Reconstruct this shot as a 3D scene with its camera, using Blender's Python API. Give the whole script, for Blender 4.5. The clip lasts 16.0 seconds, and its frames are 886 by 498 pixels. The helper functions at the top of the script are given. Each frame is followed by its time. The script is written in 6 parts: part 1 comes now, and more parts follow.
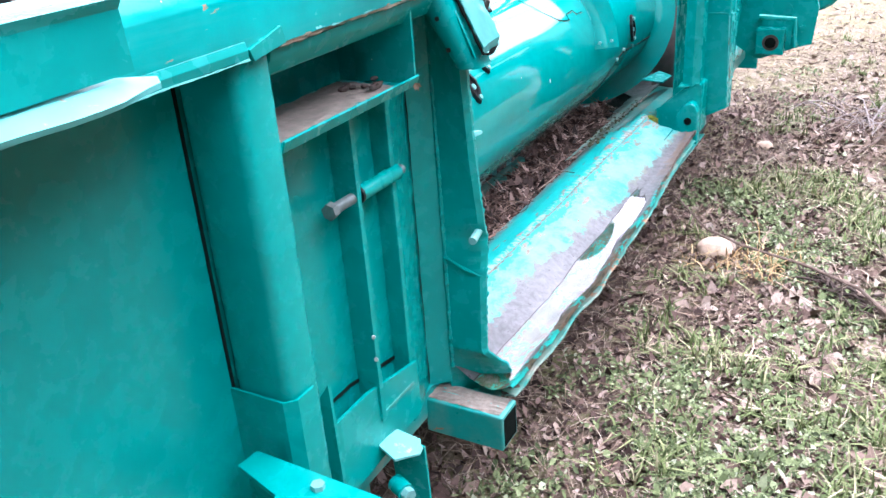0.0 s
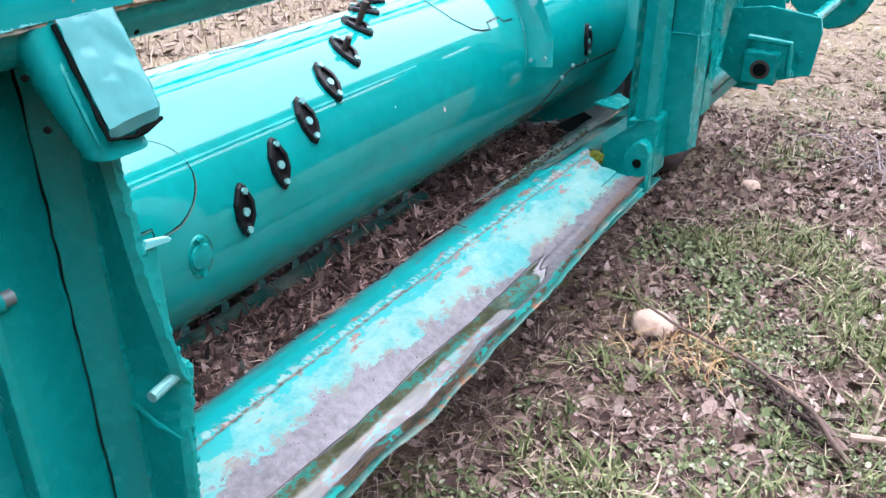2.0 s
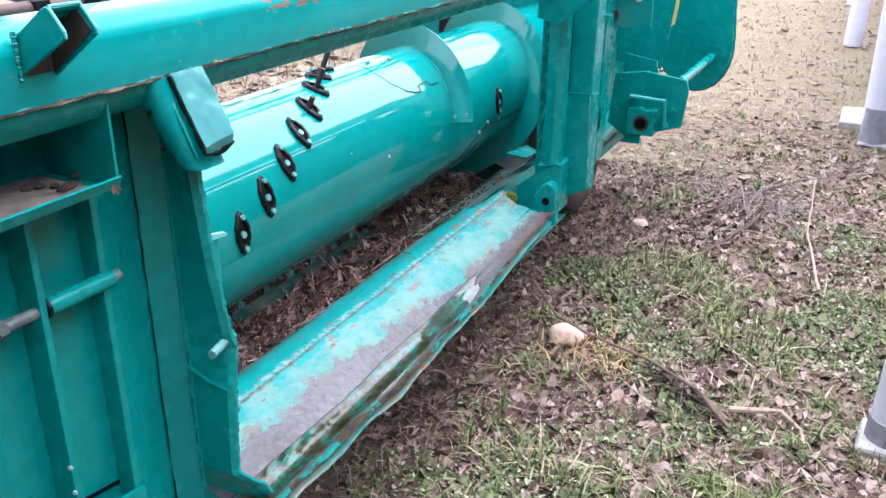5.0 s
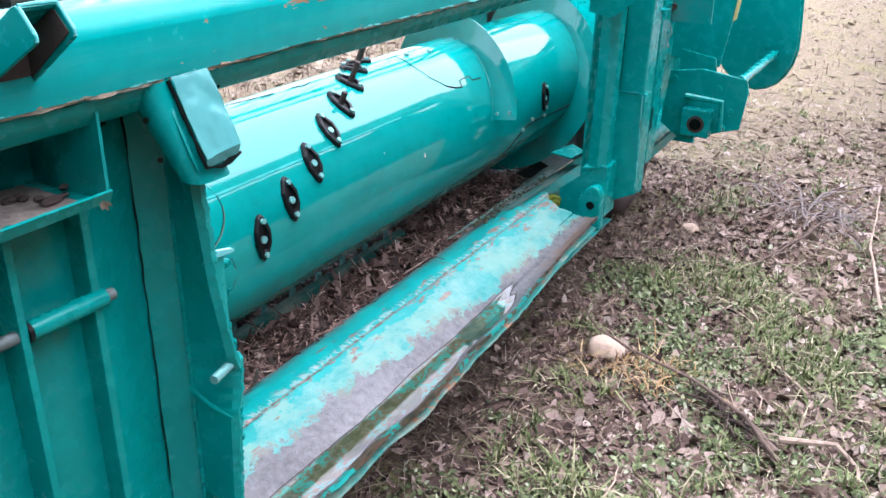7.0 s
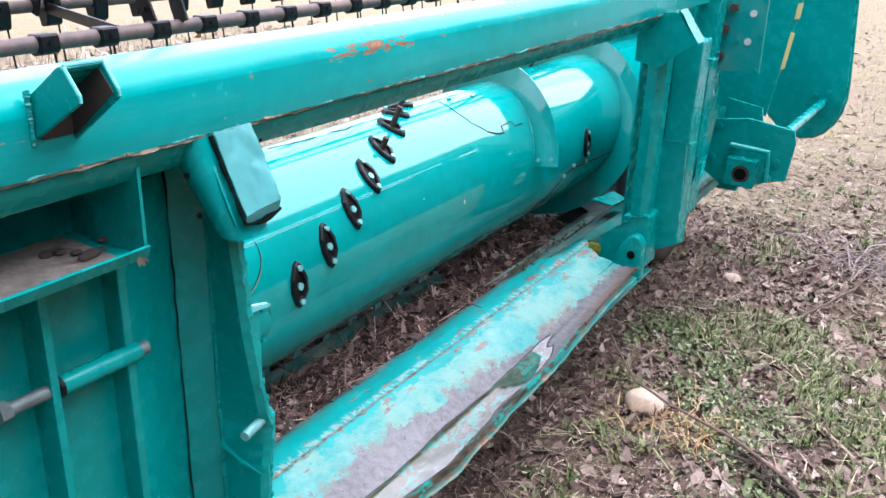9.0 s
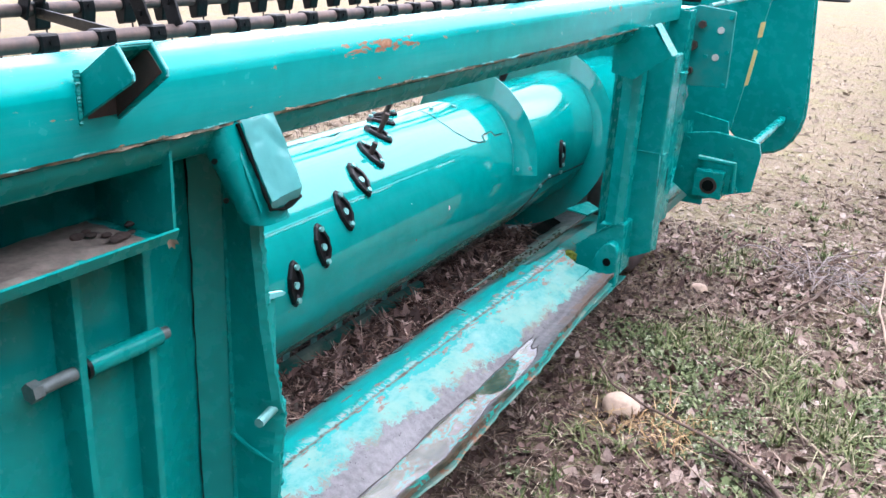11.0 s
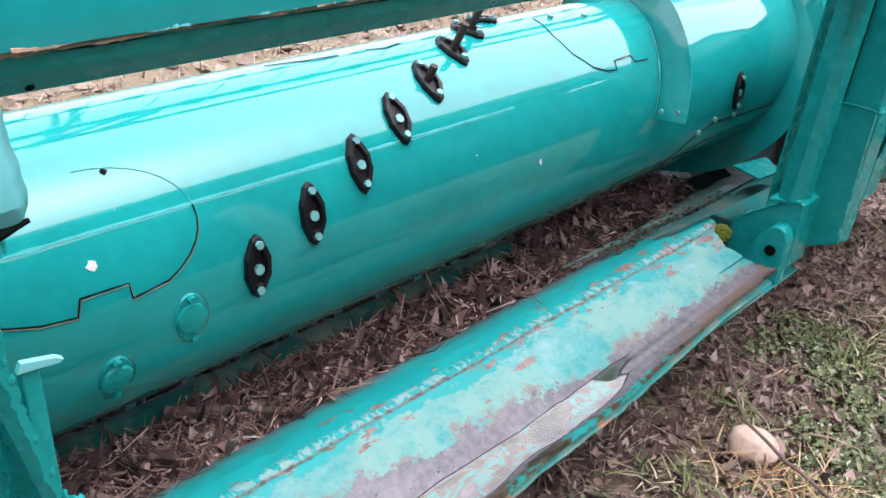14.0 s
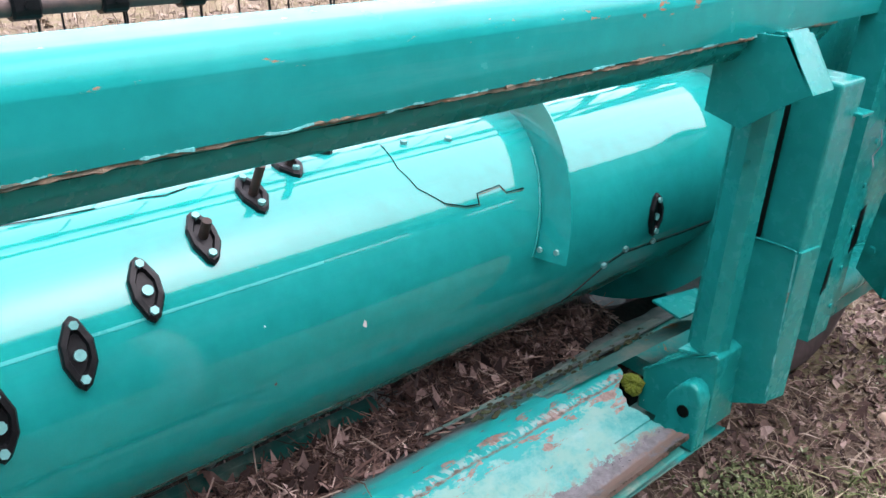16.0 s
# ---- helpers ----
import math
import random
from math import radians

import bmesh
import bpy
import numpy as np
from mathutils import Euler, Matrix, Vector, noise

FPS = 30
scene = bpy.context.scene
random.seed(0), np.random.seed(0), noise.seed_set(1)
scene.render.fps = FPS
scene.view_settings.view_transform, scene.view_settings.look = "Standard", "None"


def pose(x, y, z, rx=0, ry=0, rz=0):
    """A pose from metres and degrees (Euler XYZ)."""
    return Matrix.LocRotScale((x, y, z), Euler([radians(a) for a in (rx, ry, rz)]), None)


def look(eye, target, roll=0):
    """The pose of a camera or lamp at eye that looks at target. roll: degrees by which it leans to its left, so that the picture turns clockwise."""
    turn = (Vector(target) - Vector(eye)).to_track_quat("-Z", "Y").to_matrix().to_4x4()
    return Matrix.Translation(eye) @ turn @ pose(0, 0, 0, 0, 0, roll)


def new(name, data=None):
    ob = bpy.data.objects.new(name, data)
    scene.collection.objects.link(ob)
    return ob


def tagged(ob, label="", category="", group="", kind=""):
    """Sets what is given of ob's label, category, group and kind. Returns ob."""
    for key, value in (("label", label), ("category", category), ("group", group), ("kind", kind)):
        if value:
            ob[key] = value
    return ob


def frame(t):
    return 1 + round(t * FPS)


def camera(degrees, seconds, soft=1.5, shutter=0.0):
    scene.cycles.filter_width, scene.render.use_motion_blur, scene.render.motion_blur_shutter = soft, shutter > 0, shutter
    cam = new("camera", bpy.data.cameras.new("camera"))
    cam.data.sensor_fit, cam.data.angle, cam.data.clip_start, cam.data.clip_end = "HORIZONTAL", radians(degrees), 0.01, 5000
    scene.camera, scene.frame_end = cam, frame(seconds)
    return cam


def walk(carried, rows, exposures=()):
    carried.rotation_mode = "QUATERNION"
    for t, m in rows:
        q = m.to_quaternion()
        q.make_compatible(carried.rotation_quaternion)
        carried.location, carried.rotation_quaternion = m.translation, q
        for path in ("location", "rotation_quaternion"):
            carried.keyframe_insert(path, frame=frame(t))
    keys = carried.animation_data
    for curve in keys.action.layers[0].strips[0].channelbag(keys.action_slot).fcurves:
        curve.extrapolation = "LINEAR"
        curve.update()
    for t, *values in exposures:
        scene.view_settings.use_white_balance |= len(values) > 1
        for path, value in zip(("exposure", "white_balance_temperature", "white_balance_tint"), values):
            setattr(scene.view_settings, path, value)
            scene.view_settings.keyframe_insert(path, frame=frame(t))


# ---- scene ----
cam = camera(54.8, 16.0)
METRES, EYE, TILT, LEAN, TURN = 3.1, 1.385, 0.0, 0.0, 29.1
PATH = [
    (0, (0.057, -0.017, 1.401), (-0.851, 1.543, 0.539), -4.1),
    (0.5, (0.11, 0.175, 1.429), (-0.792, 1.738, 0.569), -4.9),
    (1, (0.088, 0.446, 1.407), (-0.779, 2.004, 0.501), -3.0),
    (1.5, (0.108, 0.637, 1.393), (-0.746, 2.193, 0.471), -1.4),
    (2, (0.146, 0.747, 1.384), (-0.811, 2.232, 0.445), -0.1),
    (2.5, (0.148, 0.683, 1.401), (-0.83, 2.147, 0.452), 1.8),
    (3, (0.202, 0.439, 1.465), (-0.66, 2.048, 0.647), 1.6),
    (3.5, (0.24, 0.32, 1.469), (-0.56, 1.987, 0.707), 0.7),
    (4, (0.257, 0.309, 1.454), (-0.529, 1.982, 0.69), 0.6),
    (6.5, (0.237, 0.411, 1.443), (-0.61, 2.022, 0.615), 1.4),
    (7, (0.214, 0.465, 1.452), (-0.666, 2.061, 0.627), 1.5),
    (7.5, (0.241, 0.487, 1.454), (-0.661, 2.076, 0.639), 1.1),
    (8, (0.238, 0.554, 1.434), (-0.671, 2.122, 0.588), 0.7),
    (8.5, (0.221, 0.585, 1.436), (-0.731, 2.13, 0.595), 0.6),
    (9, (0.182, 0.5, 1.477), (-0.784, 2.079, 0.719), 2.2),
    (9.2, (0.177, 0.433, 1.477), (-0.783, 2.034, 0.757), 2.9),
    (11.3, (0.14, 0.405, 1.44), (-0.745, 2.055, 0.735), 3.2),
    (11.5, (0.172, 0.438, 1.446), (-0.725, 2.068, 0.712), 2.6),
    (12, (0.15, 0.602, 1.426), (-0.815, 2.175, 0.655), 1.8),
    (12.5, (0.13, 0.735, 1.430), (-0.953, 2.209, 0.619), 2.6),
    (13, (0.100, 0.859, 1.426), (-1.062, 2.231, 0.547), 4.2),
    (13.5, (0.015, 1.03, 1.42), (-1.156, 2.363, 0.497), 4.9),
    (14, (0.02, 1.124, 1.401), (-1.154, 2.405, 0.411), 5.2),
    (14.5, (0.065, 1.145, 1.407), (-1.293, 2.191, 0.377), 4.2),
    (15, (0.06, 1.218, 1.419), (-1.387, 2.2, 0.449), 5.0),
    (15.5, (0.08, 1.382, 1.45), (-1.314, 2.507, 0.562), 5.1),
    (16, (0.053, 1.678, 1.453), (-1.255, 2.92, 0.588), 3.2),
]
walk(cam, [(t, look(eye, target, roll)) for t, eye, target, roll in PATH], [(0.0, 3.06, 5850, 21), (2.0, 2.5, 5900, 24), (9.0, 2.42, 5900, 21), (12.5, 2.44, 6050, 22), (14.0, 2.22, 6200, 25), (16.0, 2.18, 6350, 25)])

# ---- light ----
world = bpy.data.worlds.new("overcast_sky")
scene.world = world
world.use_nodes = True
wn, wl = world.node_tree.nodes, world.node_tree.links
wn.clear()
w_sky = wn.new("ShaderNodeTexSky")
w_sky.sky_type = "NISHITA"
w_sky.sun_disc = False
w_sky.sun_elevation, w_sky.sun_rotation = radians(68), radians(40)
w_sky.air_density, w_sky.dust_density, w_sky.ozone_density = 1.0, 4.0, 0.6
w_sat = wn.new("ShaderNodeHueSaturation")
w_sat.inputs["Saturation"].default_value = 0.35
w_bg = wn.new("ShaderNodeBackground")
w_bg.inputs["Strength"].default_value = 0.135
w_out = wn.new("ShaderNodeOutputWorld")
wl.new(w_sky.outputs[0], w_sat.inputs["Color"])
w_mix = wn.new("ShaderNodeMix")
w_mix.data_type = "RGBA"
w_mix.inputs[0].default_value = 0.6
w_mix.inputs[7].default_value = (5.6, 5.7, 5.9, 1.0)
wl.new(w_sat.outputs[0], w_mix.inputs[6])
wl.new(w_mix.outputs[2], w_bg.inputs["Color"])
wl.new(w_bg.outputs[0], w_out.inputs[0])
sun_data = bpy.data.lights.new("sun", "SUN")
sun_data.energy, sun_data.angle, sun_data.color = 0.75, radians(100), (1.0, 0.98, 0.96)
sun = new("sun", sun_data)
sun.matrix_world = look((1.6, 3.7, 6.4), (0.0, 1.8, 0.0))


# ---- materials ----
def material(name):
    m = bpy.data.materials.new(name)
    m.use_nodes = True
    nt = m.node_tree
    return m, nt.nodes, nt.links, nt.nodes["Principled BSDF"]


def noise_of(nodes, links, scale, detail=4.0, rough=0.55, coord=None, distort=0.0):
    n = nodes.new("ShaderNodeTexNoise")
    n.inputs["Scale"].default_value = scale
    n.inputs["Detail"].default_value = detail
    n.inputs["Roughness"].default_value = rough
    n.inputs["Distortion"].default_value = distort
    if coord is not None:
        links.new(coord, n.inputs["Vector"])
    return n


def ramp_of(nodes, links, source, stops):
    r = nodes.new("ShaderNodeValToRGB")
    els = r.color_ramp.elements
    while len(els) < len(stops):
        els.new(0.5)
    for e, (p, c) in zip(els, stops):
        e.position = p
        e.color = (*c, 1) if isinstance(c, tuple) else (c, c, c, 1)
    links.new(source, r.inputs[0])
    return r


def mix_of(nodes, links, fac, a, b):
    m = nodes.new("ShaderNodeMix")
    m.data_type = "RGBA"
    for sock, v in ((m.inputs[0], fac), (m.inputs[6], a), (m.inputs[7], b)):
        if isinstance(v, (tuple, float, int)):
            sock.default_value = v if not isinstance(v, tuple) else (*v, 1)
        else:
            links.new(v, sock)
    return m.outputs[2]


def math_of(nodes, links, op, a, b=0.0, c=0.0):
    m = nodes.new("ShaderNodeMath")
    m.operation = op
    for sock, v in zip(m.inputs, (a, b, c)):
        if isinstance(v, (float, int)):
            sock.default_value = v
        else:
            links.new(v, sock)
    return m.outputs[0]


def bump_of(nodes, links, bsdf, height, strength, distance):
    b = nodes.new("ShaderNodeBump")
    b.inputs["Strength"].default_value = strength
    b.inputs["Distance"].default_value = distance
    links.new(height, b.inputs["Height"])
    links.new(b.outputs[0], bsdf.inputs["Normal"])


TEAL = (0.0, 0.262, 0.240)
RUST = (0.20, 0.10, 0.055)


def paint(name, rust=0.0, gloss=0.3, dusty=0.0, tint=TEAL, streaks=0.0, bump=0.09, spec=0.42, uneven=1.0, sheen=0.76):
    """Brushed-on teal enamel: uneven tone, fine lumps, pinholes, chips with rust where asked."""
    m, n, l, b = material(name)
    co = n.new("ShaderNodeTexCoord").outputs["Object"]
    big = noise_of(n, l, 3.0, 4, coord=co)
    mid = noise_of(n, l, 26.0, 5, coord=co)
    tone = ramp_of(n, l, big.outputs[0], [(0.32, tuple(v * 0.88 for v in tint)), (0.7, tuple(v * 1.08 for v in tint))])
    tone2 = ramp_of(n, l, mid.outputs[0], [(0.35, 0.90), (0.65, 1.0)])
    mul = n.new("ShaderNodeMix")
    mul.data_type, mul.blend_type = "RGBA", "MULTIPLY"
    mul.inputs[0].default_value = 1.0
    l.new(tone.outputs[0], mul.inputs[6])
    l.new(tone2.outputs[0], mul.inputs[7])
    col = mul.outputs[2]
    if dusty:
        dust = noise_of(n, l, 9.0, 6, 0.7, coord=co)
        fac = ramp_of(n, l, dust.outputs[0], [(0.45, 0.0), (0.75, dusty)])
        col = mix_of(n, l, fac.outputs[0], col, (0.30, 0.27, 0.22))
    if streaks:
        mp = n.new("ShaderNodeMapping")
        mp.inputs["Scale"].default_value = (22.0, 1.6, 22.0)
        l.new(co, mp.inputs["Vector"])
        st = noise_of(n, l, 1.0, 6, 0.7, coord=mp.outputs[0])
        fac = ramp_of(n, l, st.outputs[0], [(0.48, 0.0), (0.72, streaks)])
        col = mix_of(n, l, fac.outputs[0], col, (0.22, 0.50, 0.48))
    specks = n.new("ShaderNodeTexVoronoi")
    specks.inputs["Scale"].default_value = 22.0
    l.new(co, specks.inputs["Vector"])
    dot = ramp_of(n, l, specks.outputs["Distance"], [(0.012, 1.0), (0.03, 0.0)])
    pick = n.new("ShaderNodeSeparateColor")
    l.new(specks.outputs["Color"], pick.inputs[0])
    rare = math_of(n, l, "GREATER_THAN", pick.outputs[0], 0.90)
    col = mix_of(n, l, math_of(n, l, "MULTIPLY", dot.outputs[0], rare), col, (0.45, 0.60, 0.57))
    spots = n.new("ShaderNodeTexVoronoi")
    spots.inputs["Scale"].default_value = 13.0
    l.new(co, spots.inputs["Vector"])
    wide = math_of(n, l, "ADD", spots.outputs["Distance"], math_of(n, l, "MULTIPLY", math_of(n, l, "SUBTRACT", noise_of(n, l, 160.0, 3, coord=co).outputs[0], 0.5), 0.09))
    spot = ramp_of(n, l, wide, [(0.03, 1.0), (0.05, 0.0)])
    sel = n.new("ShaderNodeSeparateColor")
    l.new(spots.outputs["Color"], sel.inputs[0])
    few = math_of(n, l, "GREATER_THAN", sel.outputs[1], 0.93)
    col = mix_of(n, l, math_of(n, l, "MULTIPLY", spot.outputs[0], few), col, (0.10, 0.065, 0.05))
    rough = ramp_of(n, l, mid.outputs[0], [(0.3, gloss - 0.06 * uneven), (0.7, gloss + 0.10 * uneven)]).outputs[0]
    if rust:
        chip = noise_of(n, l, 14.0, 7, 0.72, coord=co, distort=0.4)
        where = noise_of(n, l, 2.2, 2, coord=co)
        amount = math_of(n, l, "MULTIPLY", chip.outputs[0], math_of(n, l, "ADD", where.outputs[0], 0.5))
        fac = ramp_of(n, l, amount, [(0.72 - rust, 0.0), (0.735 - rust, 1.0)])
        rcol = ramp_of(n, l, chip.outputs[0], [(0.4, RUST), (0.75, (0.36, 0.20, 0.12))])
        col = mix_of(n, l, fac.outputs[0], col, rcol.outputs[0])
        rough = mix_of(n, l, fac.outputs[0], rough, (0.85, 0.85, 0.85))
    l.new(col, b.inputs["Base Color"])
    l.new(rough, b.inputs["Roughness"])
    b.inputs["Specular IOR Level"].default_value = spec
    b.inputs["Specular Tint"].default_value = (sheen, 1.0, 1.0, 1.0)
    fine = noise_of(n, l, 70.0, 3, coord=co)
    h = math_of(n, l, "ADD", math_of(n, l, "MULTIPLY", mid.outputs[0], 0.6), math_of(n, l, "MULTIPLY", fine.outputs[0], 0.25))
    bump_of(n, l, b, h, bump, 0.004)
    return m


def plain(name, col, rough, metal=0.0, vary=0.25, scale=30.0, bump=0.2, other=None, spec=0.35):
    m, n, l, b = material(name)
    co = n.new("ShaderNodeTexCoord").outputs["Object"]
    nz = noise_of(n, l, scale, 6, 0.65, coord=co)
    big = noise_of(n, l, scale * 0.13, 3, coord=co)
    other = other or tuple(v * (1 - 2 * vary) for v in col)
    s = math_of(n, l, "ADD", math_of(n, l, "MULTIPLY", nz.outputs[0], 0.6), math_of(n, l, "MULTIPLY", big.outputs[0], 0.4))
    r = ramp_of(n, l, s, [(0.38, other), (0.62, col)])
    l.new(r.outputs[0], b.inputs["Base Color"])
    b.inputs["Roughness"].default_value = rough
    b.inputs["Metallic"].default_value = metal
    b.inputs["Specular IOR Level"].default_value = spec
    bump_of(n, l, b, nz.outputs[0], bump, 0.004)
    return m


def islands(name, stops, rough=0.75, through_light=0.0, big_scale=0.0, seen=0.0):
    """Leaves, blades and twigs: the tone changes from piece to piece."""
    m, n, l, b = material(name)
    geo = n.new("ShaderNodeNewGeometry")
    r = ramp_of(n, l, geo.outputs["Random Per Island"], stops)
    co = n.new("ShaderNodeTexCoord").outputs["Object"]
    nz = noise_of(n, l, 120.0, 3, coord=co)
    mul = n.new("ShaderNodeMix")
    mul.data_type, mul.blend_type = "RGBA", "MULTIPLY"
    mul.inputs[0].default_value = 1.0
    l.new(r.outputs[0], mul.inputs[6])
    l.new(ramp_of(n, l, nz.outputs[0], [(0.3, 0.72), (0.7, 1.1)]).outputs[0], mul.inputs[7])
    l.new(mul.outputs[2], b.inputs["Base Color"])
    b.inputs["Roughness"].default_value = rough
    b.inputs["Specular IOR Level"].default_value = 0.25
    return m


M_PAINT = paint("teal_enamel", gloss=0.24, spec=0.38)
M_DRUM = paint("teal_drum_enamel", gloss=0.06, streaks=0.03, bump=0.03, spec=0.5, uneven=0.3, sheen=0.95)
M_PAINT_RUST = paint("teal_enamel_chipped", rust=0.10, gloss=0.32, dusty=0.35)
M_PAINT_DIRTY = paint("teal_enamel_dusty", rust=0.03, gloss=0.42, dusty=0.9)
M_WORN_EDGE = paint("teal_enamel_worn_edge", rust=0.10, gloss=0.32, tint=(0.13, 0.52, 0.51))
M_DIRT = plain("dust_and_soil", (0.25, 0.215, 0.185), 0.95, 0.0, 0.25, 60.0, 0.8)
M_DUSTY = plain("dust_grey_sheet", (0.20, 0.22, 0.215), 0.6, 0.0, 0.2, 25.0, 0.3, other=(0.05, 0.10, 0.09))
M_HEM = paint("teal_mossy_hem", rust=0.10, gloss=0.6, dusty=0.9, tint=(0.02, 0.20, 0.165))
M_PLATE = paint("teal_plate_scuffed", rust=0.03, gloss=0.35, dusty=0.2, tint=(0.0, 0.24, 0.225))
# pale tint: worn paint on the lug, sky light on cover and bracket top
M_COVER = paint("teal_pale_lit", rust=0.04, gloss=0.16, tint=(0.16, 0.56, 0.55), bump=0.22, spec=0.6)
M_PALE = paint("teal_pale_joint", gloss=0.3, tint=(0.03, 0.37, 0.345))
# teal darkened to carry the drum's shade on the stripper bar
M_SHADE = paint("shaded_teal_enamel", gloss=0.4, dusty=0.5, tint=(0.01, 0.09, 0.075), spec=0.2)
M_FLAP = paint("teal_flap_dusty", rust=0.06, gloss=0.45, dusty=1.0, tint=(0.06, 0.20, 0.18))
M_MOSSDARK = plain("dark_moss", (0.035, 0.045, 0.018), 0.95, 0.0, 0.3, 120.0, 1.0)
M_CAP = plain("pale_cap", (0.55, 0.58, 0.56), 0.5, 0.2, 0.1, 50.0, 0.1)
M_CHIP = plain("bare_primer", (0.62, 0.66, 0.64), 0.6, 0.0, 0.1, 80.0, 0.2)
# near-black bed paints the shade between the trough's leaves
M_LEAF_BED = plain("shaded_leaf_bed", (0.02, 0.013, 0.011), 0.95, 0.0, 0.3, 70.0, 1.0)
M_PAINT_BEAM = paint("teal_beam_enamel", rust=0.0, gloss=0.20, streaks=0.10, bump=0.05, spec=0.24, uneven=0.8, tint=(0.0, 0.325, 0.305))


def scrape_beam(m):
    """Rust laid bare in a ragged streak along the beam's upper edge, with runs below the worst place."""
    n, l = m.node_tree.nodes, m.node_tree.links
    b = n["Principled BSDF"]
    co = n.new("ShaderNodeTexCoord").outputs["Object"]
    sep = n.new("ShaderNodeSeparateXYZ")
    l.new(co, sep.inputs[0])

    def bell(v, at, width):
        return ramp_of(n, l, math_of(n, l, "ABSOLUTE", math_of(n, l, "SUBTRACT", v, at)), [(width * 0.35, 1.0), (width, 0.0)]).outputs[0]

    mp = n.new("ShaderNodeMapping")
    mp.inputs["Scale"].default_value = (1.0, 0.34, 1.25)
    l.new(co, mp.inputs["Vector"])
    ragged = noise_of(n, l, 62.0, 6, 0.68, coord=mp.outputs[0], distort=0.5).outputs[0]
    worst = math_of(n, l, "MAXIMUM", bell(sep.outputs[1], 0.42, 0.17), math_of(n, l, "MULTIPLY", bell(sep.outputs[1], 1.52, 0.20), 0.62))
    edge = bell(sep.outputs[2], 1.259, 0.0165)
    amount = math_of(n, l, "ADD", ragged, math_of(n, l, "MULTIPLY", edge, math_of(n, l, "ADD", math_of(n, l, "MULTIPLY", worst, 0.13), 0.05)))
    run = math_of(n, l, "ADD", math_of(n, l, "MULTIPLY", sep.outputs[2], 1.0), math_of(n, l, "MULTIPLY", sep.outputs[1], 0.75))
    scratch = math_of(n, l, "MULTIPLY", bell(run, 1.496, 0.004), bell(sep.outputs[2], 1.212, 0.020))
    amount = math_of(n, l, "ADD", amount, math_of(n, l, "MULTIPLY", scratch, 0.20))
    fac = ramp_of(n, l, amount, [(0.685, 0.0), (0.70, 1.0)]).outputs[0]
    rust = ramp_of(n, l, ragged, [(0.40, (0.14, 0.065, 0.038)), (0.58, (0.24, 0.12, 0.065)), (0.68, (0.32, 0.20, 0.125))]).outputs[0]
    old_c, old_r = b.inputs["Base Color"].links[0].from_socket, b.inputs["Roughness"].links[0].from_socket
    l.new(mix_of(n, l, fac, old_c, rust), b.inputs["Base Color"])
    l.new(mix_of(n, l, fac, old_r, (0.85, 0.85, 0.85)), b.inputs["Roughness"])


scrape_beam(M_PAINT_BEAM)
M_WELD = plain("rusty_weld", (0.42, 0.31, 0.21), 0.8, 0.0, 0.2, 45.0, 0.9, other=(0.06, 0.13, 0.11))
M_RUST = plain("rusty_steel", (0.07, 0.043, 0.034), 0.8, 0.1, 0.2, 60.0, 0.5, other=(0.04, 0.035, 0.032))
M_TUBE = plain("worn_tube", (0.15, 0.105, 0.09), 0.6, 0.3, 0.2, 30.0, 0.4, other=(0.07, 0.06, 0.06))
M_SCRAPE = plain("rust_scrape", (0.32, 0.20, 0.12), 0.85, 0.0, 0.2, 90.0, 0.4, other=(0.16, 0.10, 0.065))
M_BLACK = plain("black_plastic", (0.006, 0.007, 0.008), 0.4, 0.0, 0.2, 40.0, 0.5, spec=0.2)
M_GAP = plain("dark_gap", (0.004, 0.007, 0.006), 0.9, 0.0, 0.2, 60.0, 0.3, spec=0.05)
M_ZINC = plain("dull_zinc_steel", (0.20, 0.25, 0.25), 0.5, 0.4, 0.2, 80.0, 0.3)
M_TEALBOLT = plain("painted_bolt", (0.16, 0.42, 0.40), 0.35, 0.1, 0.15, 90.0, 0.2)
M_WHITE = plain("white_gloss_paint", (0.62, 0.63, 0.70), 0.4, 0.0, 0.06, 12.0, 0.15)
M_COLLAR = plain("grey_collar", (0.30, 0.31, 0.34), 0.6, 0.0, 0.2, 20.0, 0.3)
M_CONCRETE = plain("concrete", (0.42, 0.41, 0.40), 0.9, 0.0, 0.15, 40.0, 0.7)
M_STONE = plain("field_stone", (0.56, 0.43, 0.33), 0.85, 0.0, 0.12, 50.0, 0.6)
M_RUBBER = plain("old_rubber", (0.10, 0.075, 0.070), 0.85, 0.0, 0.25, 30.0, 0.6)
M_STICKER = plain("yellow_sticker", (0.62, 0.54, 0.22), 0.5, 0.0, 0.1, 40.0, 0.1)
M_ROT = plain("rotten_wood", (0.085, 0.060, 0.050), 0.95, 0.0, 0.3, 60.0, 0.9)
M_BARK = plain("bark", (0.17, 0.12, 0.095), 0.9, 0.0, 0.25, 70.0, 0.9)
M_GREYTWIG = plain("grey_twigs", (0.36, 0.31, 0.29), 0.9, 0.0, 0.25, 70.0, 0.6)
M_DEADWOOD = plain("bleached_wood", (0.46, 0.35, 0.27), 0.8, 0.0, 0.2, 60.0, 0.6)
M_MOSS = plain("moss", (0.13, 0.17, 0.015), 0.95, 0.0, 0.3, 120.0, 1.0)
M_SCREEN_SOUTH = plain("dark_screen_south", (0.05, 0.048, 0.045), 0.95, 0.0, 0.2, 4.0, 0.4)
M_SCREEN_EAST = plain("dark_screen_east", (0.030, 0.034, 0.025), 0.95, 0.0, 0.3, 3.0, 0.8)
